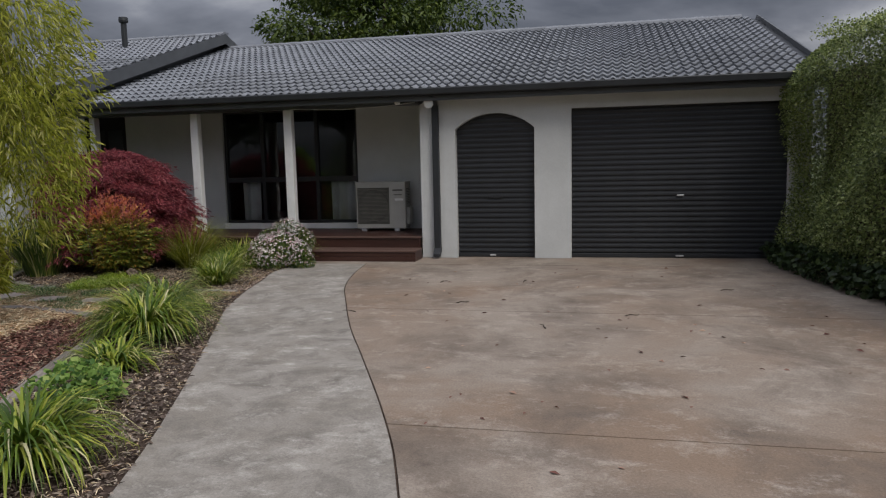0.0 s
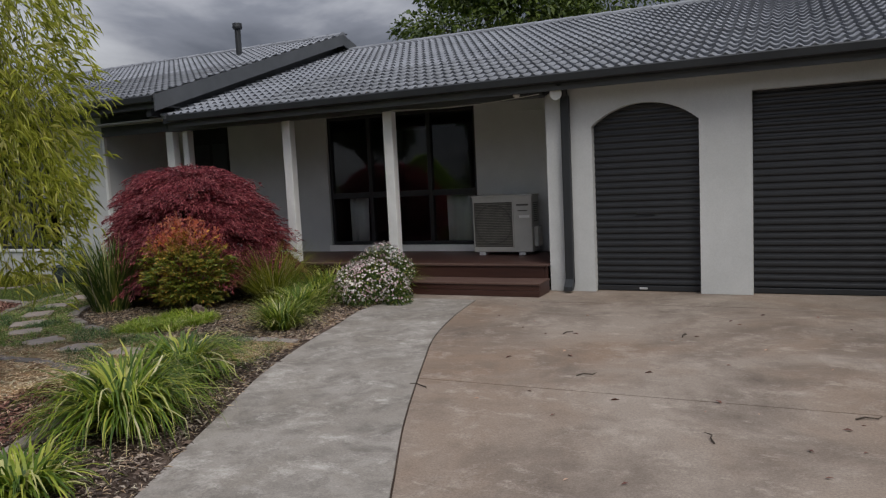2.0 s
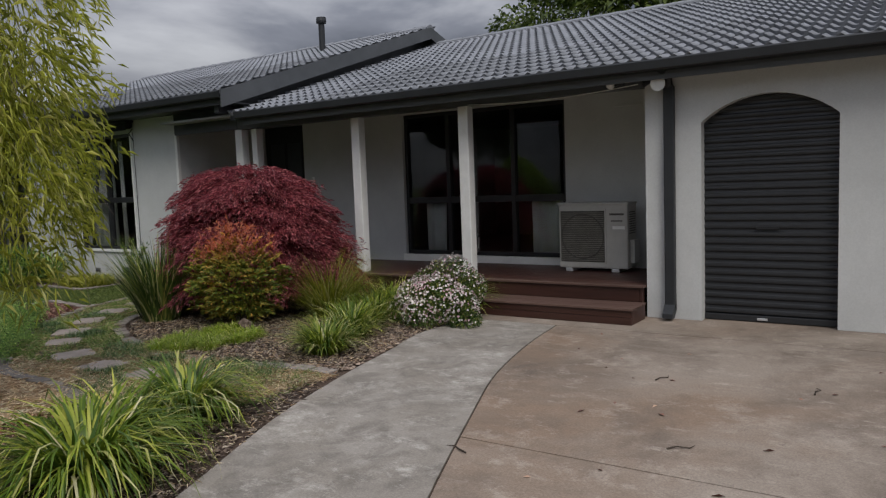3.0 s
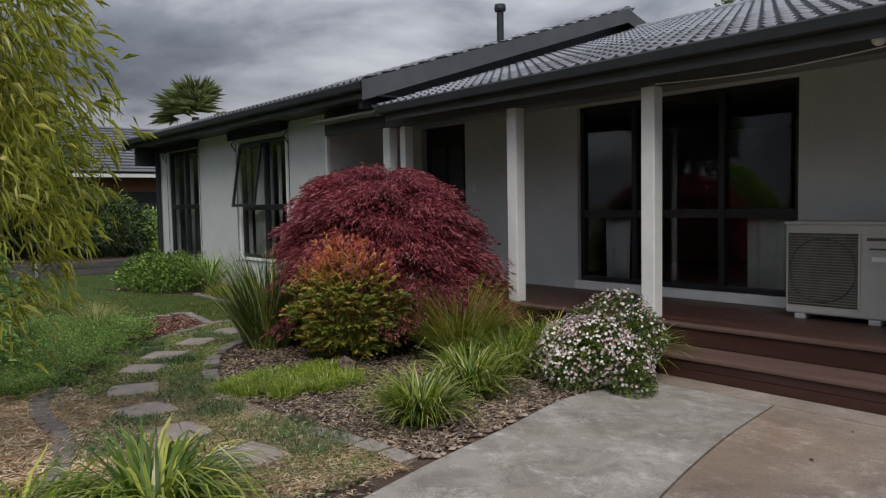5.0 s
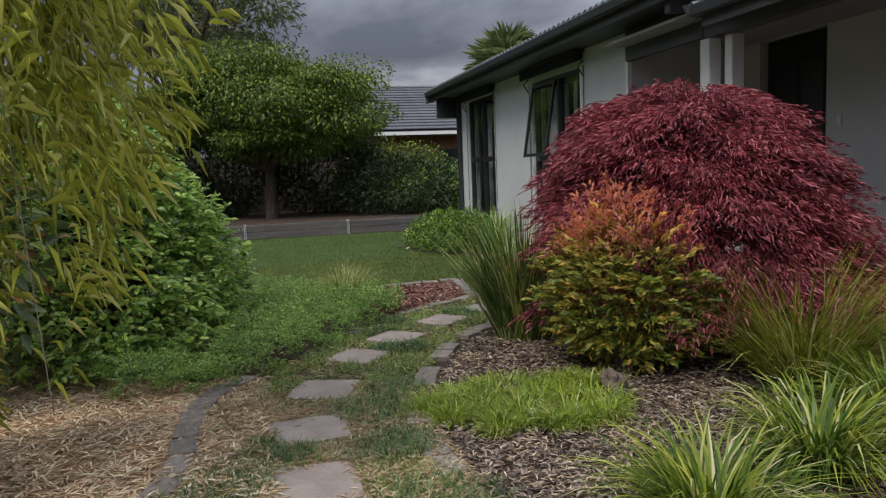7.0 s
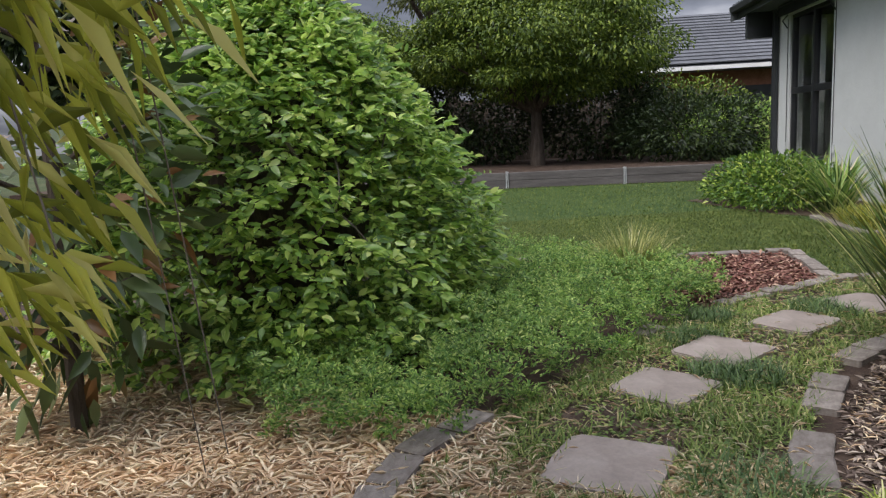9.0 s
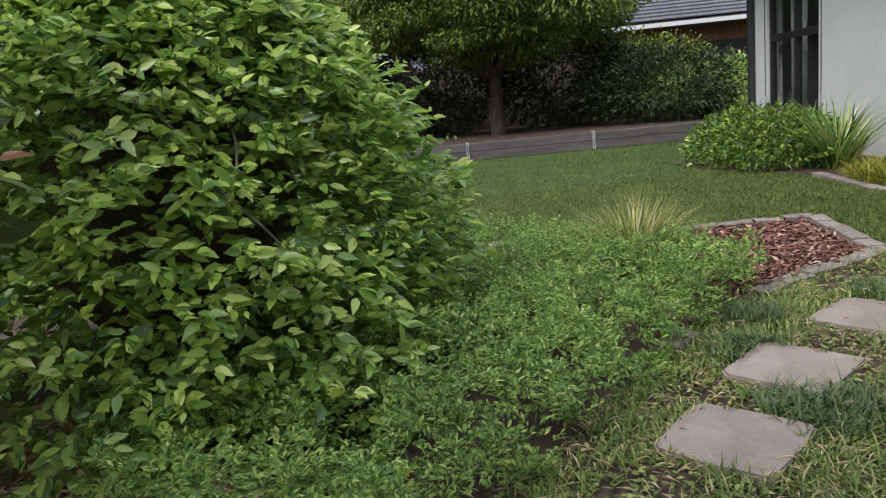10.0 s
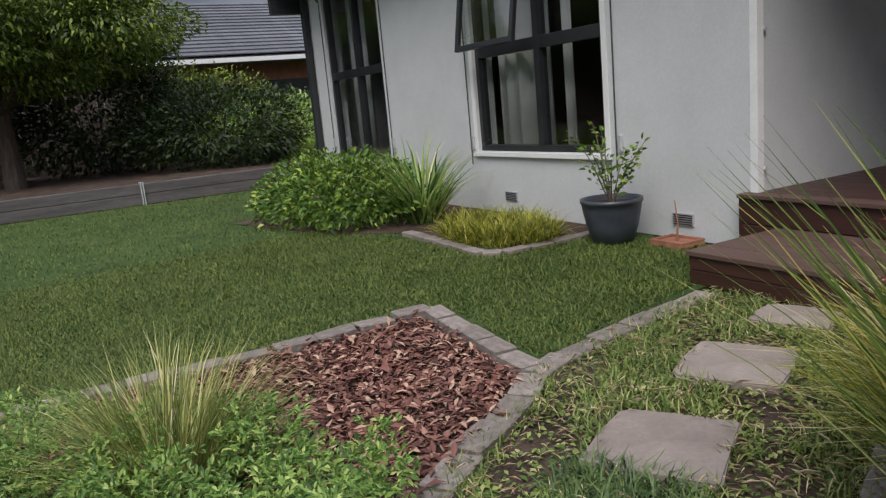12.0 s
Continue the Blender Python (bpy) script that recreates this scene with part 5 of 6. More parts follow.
for k in range(5):
    bm = bmesh.new()
    a, z, pts = RNG.uniform(-0.3, 1.6), RNG.uniform(0.8, 1.75), []
    da = RNG.choice([-1, 1]) * RNG.uniform(0.03, 0.09)
    for j in range(9):
        r = float(mound(a, z)) * (0.90 + 0.02 * math.sin(j * 1.3) + 0.012 * j)
        pts.append(Vector((r * math.cos(a), r * math.sin(a), z)))
        a, z = a + da + RNG.normal(0, 0.02), z - RNG.uniform(0.06, 0.12)
    add_tube(bm, [q for q in pts if q.z > 0.1], [0.009 - 0.0008 * j for j in range(len([q for q in pts if q.z > 0.1]))], 6)
    part("bare_twig", bm, M_TWIG, vb, "bare grey twig")
# added dark lump that fills the shrub in place of its inner shade
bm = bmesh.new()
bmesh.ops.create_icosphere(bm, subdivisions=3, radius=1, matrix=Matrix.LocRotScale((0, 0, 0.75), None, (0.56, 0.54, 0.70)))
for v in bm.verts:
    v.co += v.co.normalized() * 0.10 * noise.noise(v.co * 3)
part("shade_core", bm, M_BARK, vb, "solid dark core standing in for inner shade")

# magnolia with large leaves
mg = empty("magnolia", "young magnolia with large leathery leaves, brown beneath", "magnolia", at=(-7.55, 7.25, 0))
bm = bmesh.new()
add_tube(bm, [(0, 0, -0.05), (0.03, 0.05, 1.0), (0.0, 0.0, 2.2)], [0.035, 0.028, 0.012], 8)
for k in range(14):
    a, z = k * 2.4, 0.35 + 0.12 * k
    add_tube(bm, [(0.02, 0.03, z), (0.28 * math.cos(a), 0.28 * math.sin(a), z + 0.15), (0.52 * math.cos(a), 0.52 * math.sin(a), z + 0.22)], [0.014, 0.010, 0.005], 6)
part("branches", bm, M_BARK, mg)
P, D = ball(950, (0, 0, 1.2), (0.58, 0.58, 1.1), 0.4)
leaves("foliage", P, D + RNG.normal(size=D.shape) * 0.4 + np.array([0, 0, 0.1]), 0.135, 0.40, L_MAGNOLIA, mg, "", 0.15, D * 0.5 + np.array([0, 0, 0.8]), fine=True)

# weeping bamboo
bb = empty("bamboo", "tall weeping bamboo clump with yellow-green leaves", "bamboo", at=(-6.15, 7.45, 0))
LP, LD = [], []
for k in range(40):
    bm = bmesh.new()
    a, q = RNG.uniform(0, math.tau), 0.74 * math.sqrt(RNG.uniform(0.15, 1))
    ex, ey = 0.40 + q * math.cos(a), 0.60 + q * math.sin(a)
    sx_, sy_ = RNG.normal(0, 0.13), RNG.normal(0, 0.13)
    top, end = RNG.uniform(2.4, 4.4), RNG.uniform(0.35, 2.6)
    pts = []
    for s in range(11):
        t = s / 10
        w = t ** 1.6
        zz = top * math.sin(min(t / 0.62, 1.0) * math.pi / 2) if t < 0.62 else top + (end - top) * ((t - 0.62) / 0.38) ** 1.5
        pts.append(Vector((sx_ + (ex - sx_) * w, sy_ + (ey - sy_) * w, zz - (0.03 if s == 0 else 0))))
    add_tube(bm, pts, [0.0085 - 0.0007 * s for s in range(11)], 6)
    part("culm", bm, M_TWIG, bb)
    for j in range(460):
        t = RNG.uniform(0.2, 1) * 9.99
        i, f = int(t), t - int(t)
        p = pts[i].lerp(pts[i + 1], f)
        off = RNG.normal(0, 0.085, 3)
        LP.append((p.x + off[0], p.y + off[1], p.z + off[2] - abs(RNG.normal(0, 0.3))))
        LD.append((math.cos(a) * 0.35 + RNG.normal(0, 0.45), math.sin(a) * 0.35 + RNG.normal(0, 0.45), -0.8 + RNG.normal(0, 0.4)))
nx = 7000
a = RNG.uniform(0, math.tau, nx)
q = RNG.uniform(0.35, 0.72, nx) * (1 + 0.15 * np.sin(a * 5))
z = RNG.uniform(0.55, 3.4, nx)
LP = np.concatenate([np.array(LP), np.stack([0.43 + q * np.cos(a), 0.60 + q * np.sin(a), z], 1)])
LD = np.concatenate([np.array(LD), np.stack([np.cos(a) * 0.7, np.sin(a) * 0.7, np.full(nx, -0.5)], 1) + RNG.normal(size=(nx, 3)) * 0.5])
lump = 1 + 0.16 * np.sin(LP[:, 2] * 5 + np.arctan2(LP[:, 1] - 0.60, LP[:, 0] - 0.43) * 3) + 0.1 * np.sin(LP[:, 2] * 11)
LP[:, 0] = 0.43 + (LP[:, 0] - 0.43) * lump
LP[:, 1] = 0.60 + (LP[:, 1] - 0.60) * lump
nb_ = 5200
a = RNG.uniform(0, math.tau, nb_)
q = RNG.uniform(0.12, 0.42, nb_)
LOWP = np.stack([q * np.cos(a) + 0.08, q * np.sin(a), RNG.uniform(0.42, 1.1, nb_)], 1)
LOWD = np.stack([np.cos(a) * 0.7, np.sin(a) * 0.7, np.full(nb_, -0.5)], 1) + RNG.normal(size=(nb_, 3)) * 0.5
spread = np.hypot(LP[:, 0] - 0.43, LP[:, 1] - 0.52)
ok = (LP[:, 2] > 0.62 + 0.2 * np.sin(LP[:, 0] * 9)) & (spread < 0.30 + 0.62 * np.clip((LP[:, 2] - 0.6) / 1.3, 0, 1) + RNG.normal(0, 0.06, len(LP)))
leaves("foliage", np.concatenate([LP[ok], LOWP]), np.concatenate([LD[ok], LOWD]), 0.108, 0.12, L_BAMBOO, bb, "", 0.3)

# daisies
dz = empty("daisy_bush", "spreading daisy bush covered in small white and pink flowers", "daisy bush", at=(-4.85, 12.28, 0))
LUMPS = ((0.05, -0.10, 0.24, 0.34), (0.26, -0.02, 0.18, 0.26), (-0.16, -0.10, 0.23, 0.30), (0.02, 0.26, 0.46, 0.30), (0.24, 0.22, 0.38, 0.25), (-0.02, -0.30, 0.12, 0.22), (-0.26, 0.22, 0.38, 0.22), (0.44, -0.12, 0.08, 0.18), (-0.34, -0.18, 0.12, 0.20))
PP, DD, FP, FD = [], [], [], []
for li, (x, y, z, r) in enumerate(LUMPS):
    p, d = ball(1400, (x, y, z), (r, r * 0.9, r * 0.9), 0.4)
    PP.append(p), DD.append(d)
    p, d = ball(int((4300 if li in (0, 1, 2, 5) else 1700) * r * r * 2.5), (x, y, z + 0.01), (r * 1.05, r * 0.95, r * 0.98), 0.88)
    FP.append(p), FD.append(d)
P, D = np.concatenate(PP), np.concatenate(DD)
ok = P[:, 2] > 0.02
leaves("foliage", P[ok], D[ok] + RNG.normal(size=(ok.sum(), 3)) * 0.6, 0.04, 0.3, L_FLAX, dz)
P, D = np.concatenate(FP), np.concatenate(FD)
for x, y, z, r in LUMPS:
    far = np.linalg.norm((P - np.array([x, y, z])) / np.array([r, r * 0.9, r * 0.9]), axis=1) > 0.86
    P, D = P[far], D[far]
ok = (P[:, 2] > 0.06)
P, D = P[ok], unit(D[ok] + RNG.normal(size=(ok.sum(), 3)) * 0.3)
n = len(P)
up = np.tile(np.array([0.3, 0.1, 1.0]), (n, 1))
s = unit(np.cross(D, up))
t = np.cross(s, D)
rad2 = RNG.uniform(0.008, 0.017, n)[:, None]
ring = [P + D * 0.01 + (s * math.cos(k * math.tau / 8) + t * math.sin(k * math.tau / 8)) * rad2 * (1.0 if k % 2 else 0.72) for k in range(8)]
v = np.stack([P] + ring, 1)
o = np.arange(n)[:, None] * 9
fc = np.concatenate([o + np.array([[0, 1 + k, 1 + (k + 1) % 8]]) for k in range(8)])
fast("blossom", v.reshape(-1, 3), fc, L_DAISY, dz, "small white and pink daisy flowers")["kind"] = "stuff"

# strap-leaved clumps
LIR = "variegated green and yellow liriope clump in the garden bed"
for x, y, c, ln in ((-4.50, 8.55, 900, 0.62), (-3.98, 7.50, 1150, 0.72), (-3.62, 6.50, 480, 0.40), (-2.86, 4.72, 900, 0.62), (-4.35, 7.95, 700, 0.62), (-2.45, 3.5, 500, 0.5)):
    tuft("liriope", LIR, "liriope", (x, y, -0.01), int(c * 0.62), ln * 1.08, 0.023, L_LIRIOPE, 0.14, (0.08, 0.75), 2.2, "liriope clumps", 7, 0.10)
for x, y, c, ln in ((-4.98, 10.52, 750, 0.50), (-5.28, 11.25, 800, 0.52), (-5.55, 11.95, 700, 0.56), (-5.75, 12.6, 650, 0.6), (-4.9, 12.95, 500, 0.55), (-5.22, 12.42, 650, 0.60)):
    tuft("liriope", "green liriope clump with pale leaf edges", "liriope", (x, y, -0.01), int(c * 0.75), ln, 0.015, L_LIRIOPE, 0.14, (0.05, 0.80), 1.5, "liriope clumps", 6, 0.12)
tuft("lomandra", "fine golden-green mat rush clump", "mat rush", (-6.30, 12.05, -0.01), 1500, 0.92, 0.009, L_LOMANDRA, 0.18, (0.15, 0.85), 0.8)
tuft("flax_lily", "upright dark green flax lily clump beside the nandina", "flax lily", (-8.22, 11.02, -0.01), 800, 1.02, 0.021, L_FLAX, 0.22, (0.02, 0.55), 0.45, segs=5, pale=0.10)
tuft("lomandra", "dense golden arching mat rush beside the stepping stones", "mat rush", (-8.60, 11.56, -0.01), 3400, 0.62, 0.013, L_GOLDBLADE, 0.26, (0.06, 0.66), 0.9, segs=5, pale=0.25)
tuft("tussock_grass", "pale fine tussock grass in the bark bed", "tussock grass", (-10.13, 9.80, -0.01), 1000, 0.50, 0.006, L_TUSSOCK, 0.12, (0.02, 0.75), 0.75)
tuft("agapanthus", "strappy agapanthus clump by the wall", "agapanthus", (-13.95, 12.72, 0), 240, 0.85, 0.026, L_GCOVER, 0.14, (0.1, 0.7), 0.9)
tuft("agapanthus", "strappy green clump by the wall", "agapanthus", (-15.4, 13.0, 0), 160, 0.7, 0.024, L_GCOVER, 0.14, (0.1, 0.7), 0.9)
lm = empty("lime_liriope", "low lime-green grassy patch in the bed", "grass patch", at=(-6.58, 10.40, -0.01))
n = 6500
tufts = np.stack([RNG.uniform(-0.42, 0.42, 60), RNG.uniform(-0.62, 0.62, 60)], 1)
tufts = tufts[(tufts[:, 0] / 0.44) ** 2 + (tufts[:, 1] / 0.64) ** 2 < 1]
k = RNG.integers(0, len(tufts), n)
a, r = RNG.uniform(0, math.tau, n), 0.09 * np.sqrt(RNG.uniform(0, 1, n))
P = np.stack([tufts[k, 0] + r * np.cos(a), tufts[k, 1] + r * np.sin(a), np.zeros(n)], 1)
h = a + RNG.normal(0, 0.5, n)
blades("foliage", P[500:], h[500:], 0.15, 0.008, L_LIME, lm, "", (0.05, 0.9), 1.6, 4)
blades("pale_leaves", P[:500], h[:500], 0.16, 0.008, L_PALEBLADE, lm, "yellowed leaves", (0.2, 1.0), 1.4, 4)
rock = bmesh.new()
bmesh.ops.create_icosphere(rock, subdivisions=3, radius=0.10)
for v in rock.verts:
    v.co = Vector((v.co.x * 0.9, v.co.y * 0.7, max(v.co.z, -0.05) * 0.95)) * (0.85 + 0.5 * noise.noise(v.co * 14))
rk = part("garden_rock", rock, M_ROCK)
rk.location = (-6.62, 10.98, 0.05)
tagged(rk, "small rounded brown rock beside the lime-green grass", "rock")
gr = shrub("leafy_perennial", "bright green low leafy plant in the bed", (-3.28, 5.70, 0), (0.30, 0.26, 0.16), 0.12, 900, 0.06, 0.8, L_GCOVER, 4, lumps=8)
fp = shrub("daylily_mound", "spreading leafy green mound by the wing wall", (-15.0, 12.35, 0), (1.15, 0.82, 0.44), 0.22, 11000, 0.070, 0.45, L_MOUND, 6, lumps=34, shell=0.5)
n = 4200
a, r = RNG.uniform(0, math.tau, n), np.sqrt(RNG.uniform(0, 1, n))
mo = empty("mondo_patch", "low grassy patch in front of the wall", "grass patch", at=(-12.74, 12.72, 0.0))
blades("foliage", np.stack([0.58 * r * np.cos(a), 0.38 * r * np.sin(a), np.zeros(n)], 1), RNG.uniform(0, math.tau, n), 0.27, 0.009, L_GOLDBLADE, mo, "", (0.1, 0.9), 1.2, 3)

# ground cover between shrub and stepping stones
GC = [(-7.35, 8.15), (-7.35, 8.72), (-8.25, 9.36), (-9.0, 9.86), (-9.6, 10.34), (-10.05, 10.15), (-10.6, 9.95), (-10.92, 9.35), (-10.92, 8.3), (-10.6, 7.2), (-9.0, 7.0)]
gp = scatter(GC, 30000)
knolls = scatter(GC, 520)
near_d = np.min(np.linalg.norm(gp[:, None, :2] - knolls[None], axis=2), 1)
gz = 0.05 + 0.22 * np.clip(1 - (near_d / 0.115) ** 2, 0, 1) ** 0.7 + 0.04 * np.sin(gp[:, 0] * 3.1) * np.sin(gp[:, 1] * 2.7)
gc = empty("ground_cover", "dense soft green ground cover", "ground cover")
gc["kind"] = "stuff"
k = RNG.permutation(len(gp))[:14000]
P = np.stack([gp[k, 0], gp[k, 1], np.maximum(gz[k], 0.02) * RNG.uniform(0.55, 1.0, len(k))], 1)
sprays("ground_cover_leaves", P, RNG.normal(size=P.shape) * 0.7 + np.array([0, 0, 0.75]), 14, 0.062, 0.024, 0.34, L_GCOVER, gc, "", 0.9, 0.2, 0.3, False, np.tile(np.array([0.2, 0.1, 1.0]), (len(P), 1)))["kind"] = "stuff"


STONES = ((-5.12, 9.32, 0.44, 0.38, 10), (-5.87, 9.17, 0.42, 0.38, 2), (-6.57, 9.19, 0.42, 0.40, 6), (-7.28, 9.34, 0.42, 0.38, -20), (-8.05, 9.66, 0.38, 0.36, -38), (-8.57, 10.03, 0.40, 0.37, -42), (-9.07, 10.55, 0.40, 0.36, -48),
          (-9.48, 11.12, 0.40, 0.42, 30), (-9.75, 11.80, 0.38, 0.42, 28), (-9.95, 12.43, 0.34, 0.28, 20))


def off_stones(p, keep):
    """Leaves out the points that lie on a stepping stone, but for a share of them near its edge."""
    ok = np.ones(len(p), bool)
    for x, y, w, d, tn in STONES:
        c, s = math.cos(radians(tn)), math.sin(radians(tn))
        u, v = (p[:, 0] - x) * c + (p[:, 1] - y) * s, -(p[:, 0] - x) * s + (p[:, 1] - y) * c
        ok &= ~((np.abs(u) < w / 2 - 0.015) & (np.abs(v) < d / 2 - 0.015)) | (RNG.uniform(size=len(p)) < keep)
    return p[ok]


def strew(name, label, poly, n, size, width, mat, z=0.0, lift=0.02, flatness=0.25, category="mulch"):
    p = off_stones(scatter(poly, n), 0.01)
    P = np.stack([p[:, 0], p[:, 1], z + RNG.uniform(0, lift, len(p))], 1)
    a = RNG.uniform(0, math.tau, len(p))
    D = np.stack([np.cos(a), np.sin(a), RNG.normal(0, flatness, len(p))], 1)
    ob = leaves(name, P, D, size, width, mat, None, "", 0.0, np.tile(np.array([0, 0, 2.0]), (len(p), 1)), 0.3)
    return tagged(ob, label, category, "", "stuff")


def sward(name, label, poly, n, length, width, mat, z=0.0, lean=(0.1, 1.0), category="grass", patchy=0.0):
    p = off_stones(scatter(poly, n), 0.0)
    if patchy:
        g = np.sin(p[:, 0] * 6.1 + np.sin(p[:, 1] * 4.3) * 1.5) + np.sin(p[:, 1] * 7.3 + np.sin(p[:, 0] * 5.1) * 1.7) + 0.8 * np.sin(p[:, 0] * 15 + p[:, 1] * 11)
        p = p[g + RNG.normal(0, 0.6, len(p)) > patchy]
    P = np.stack([p[:, 0], p[:, 1], np.full(len(p), z)], 1)
    ob = blades(name, P, RNG.uniform(0, math.tau, len(p)), length, width, mat, None, "", lean, 0.9, 2)
    return tagged(ob, label, category, "", "stuff")


BARK = [(-11.18, 8.6), (-11.24, 11.22), (-10.22, 11.12), (-9.98, 10.85), (-9.75, 10.5), (-9.5, 10.2), (-10.0, 9.9), (-10.6, 9.5)]
strew("bark_mulch", "red-brown bark chip mulch in the edged bed", BARK, 16000, 0.055, 0.32, L_CHIP, -0.014, 0.035)
BEDR = [(-4.4, 10.05), (-4.7, 11.75), (-4.6, 12.6), (-5.6, 13.2), (-9.0, 13.2), (-8.8, 11.2), (-8.4, 10.7), (-7.8, 10.3), (-7.2, 10.05), (-6.4, 9.86), (-5.6, 9.9)]
strew("bark_mulch", "grey-brown weathered mulch under the shrubs", BEDR, 40000, 0.05, 0.28, L_OLDCHIP, -0.016, 0.03)
BEDP = [tuple(p) for p in PATH_LEFT[7:34]] + [(-4.9, 9.9), (-5.0, 8.3), (-4.45, 6.7), (-3.5, 4.5), (-3.1, 3.2), (-2.2, 2.2)]
strew("bark_mulch", "grey-brown weathered mulch beside the path", BEDP, 32000, 0.05, 0.3, L_OLDCHIP, -0.016, 0.03)
STRAW = [(-5.0, 8.66), (-5.55, 8.1), (-5.5, 7.3), (-5.3, 6.2), (-5.4, 4.0), (-8.6, 5.0), (-8.7, 7.4), (-7.6, 8.6), (-6.0, 8.72)]
BEDM = [(-4.80, 8.35), (-4.65, 7.6), (-4.15, 6.4), (-3.4, 4.6), (-3.0, 3.3), (-5.4, 3.0), (-5.4, 4.0), (-5.4, 6.2), (-5.6, 7.3), (-5.65, 8.1), (-5.2, 8.55)]
strew("bark_mulch", "dark red-brown bark mulch behind the edging board", BEDM, 22000, 0.06, 0.3, L_CHIP, -0.016, 0.03)
strew("straw_litter", "dry straw and fallen bamboo leaves on the ground", STRAW, 150000, 0.085, 0.12, L_DRYGRASS, -0.016, 0.045, 0.15, "leaf litter")
strew("bark_mulch", "brown bark mulch under the dry litter", STRAW, 6000, 0.05, 0.3, L_CHIP, -0.016, 0.02)
WALK = [tuple(p) for p in BORDER_L[20:]] + [(-10.6, 12.6), (-8.9, 12.6)] + [tuple(p) for p in BORDER_R[::-1]] + [(-4.3, 9.2), (-4.5, 8.6)]
sward("path_weeds", "patchy low green weeds around the stepping stones", WALK, 150000, 0.075, 0.007, L_WEED, -0.016, patchy=-0.35)
strew("path_weeds", "tiny flat-leaved weeds around the stepping stones", WALK, 60000, 0.026, 0.55, L_WEED, -0.014, 0.02, 0.3, "weeds")
strew("straw_litter", "dry straw scattered round the stepping stones", WALK, 15000, 0.055, 0.05, L_DRYGRASS, -0.014, 0.035, 0.15, "leaf litter")
for x, y, r in ((-6.75, 9.55, 0.24), (-7.1, 9.75, 0.2), (-5.95, 8.8, 0.22), (-6.3, 9.02, 0.18), (-5.5, 9.65, 0.3), (-5.05, 9.7, 0.25), (-8.75, 9.95, 0.16), (-9.35, 10.85, 0.22), (-9.2, 10.1, 0.15), (-8.2, 10.0, 0.2), (-6.2, 9.6, 0.2), (-5.75, 8.62, 0.18)):
    n = 900
    a, q = RNG.uniform(0, math.tau, n), r * np.sqrt(RNG.uniform(0, 1, n))
    clear = off_stones(np.stack([x + q * np.cos(a), y + q * np.sin(a)], 1), 0.0) - np.array([x, y])
    n = len(clear)
    mo = empty("mondo_grass", "dark green mondo grass tuft between the stones", "mondo grass", "mondo tufts", (x, y, -0.016))
    blades("foliage", np.stack([clear[:, 0], clear[:, 1], np.zeros(n)], 1), RNG.uniform(0, math.tau, n), 0.11, 0.007, L_MONDO, mo, "", (0.1, 1.0), 1.2, 2)
strew("leaf_litter", "pale straw and leaf litter over the bark", BEDR, 14000, 0.05, 0.10, L_DRYGRASS, -0.010, 0.03, 0.15, "leaf litter")
strew("leaf_litter", "pale straw and leaf litter beside the path", BEDP, 9000, 0.05, 0.12, L_DRYGRASS, -0.010, 0.03, 0.15, "leaf litter")
PATCH = [(-7.3, 8.75), (-5.9, 8.55), (-4.5, 8.5), (-4.3, 9.9), (-5.6, 9.86), (-6.5, 9.84), (-7.3, 10.0)]
strew("straw_litter", "pale straw matted between the first stepping stones", PATCH, 30000, 0.06, 0.06, L_DRYGRASS, -0.014, 0.03, 0.15, "leaf litter")
strew("straw_litter", "pale straw spilling over the path edging", [(-7.7, 8.95), (-6.0, 9.0), (-4.7, 8.95), (-4.8, 8.25), (-6.2, 8.2), (-7.7, 8.3)], 16000, 0.085, 0.10, L_DRYGRASS, -0.012, 0.035, 0.15, "leaf litter")
sward("lawn_grass", "short green lawn grass", [(x, y) for x, y in LAWN], 80000, 0.042, 0.009, L_GRASS, 0.0, (0.1, 0.9), "lawn")
near = [(-10.3, 11.3), (-11.3, 11.4), (-11.35, 8.5), (-14, 8.5), (-14.5, 11.8), (-12.9, 12.25), (-12.3, 12.9), (-12.1, 13.3), (-11.0, 13.3), (-10.65, 12.6)]
sward("lawn_grass", "short green lawn grass, denser near the edge", near, 140000, 0.035, 0.006, L_GRASS, 0.0, (0.1, 0.9), "lawn")
pb = np.concatenate([scatter([(-4.3, 10.0), (-4.5, 10.8), (-4.72, 11.75), (-5.2, 11.75), (-5.1, 10.9), (-4.9, 10.1)], 900), scatter(BEDP, 500)])
P = np.stack([pb[:, 0], pb[:, 1], np.full(len(pb), -0.005)], 1)
n = len(P)
q = np.array([[1, 0, 0], [0, 1, 0], [-1, 0, 0], [0, -1, 0], [0, 0, 0.8]])
a = RNG.uniform(0, math.tau, n)
sz = RNG.uniform(0.010, 0.034, n)
v = np.empty((n, 5, 3))
for k in range(5):
    x, y, z = q[k] * np.array([1.2, 0.9, 0.7])
    v[:, k, 0] = P[:, 0] + sz * (x * np.cos(a) - y * np.sin(a))
    v[:, k, 1] = P[:, 1] + sz * (x * np.sin(a) + y * np.cos(a))
    v[:, k, 2] = P[:, 2] + sz * z
o = np.arange(n)[:, None] * 5
tagged(fast("pebbles", v.reshape(-1, 3), np.concatenate([o + np.array([[0, 1, 4]]), o + np.array([[1, 2, 4]]), o + np.array([[2, 3, 4]]), o + np.array([[3, 0, 4]])]), L_PEBBLE), "brown pebbles beside the path", "pebbles", "", "stuff")


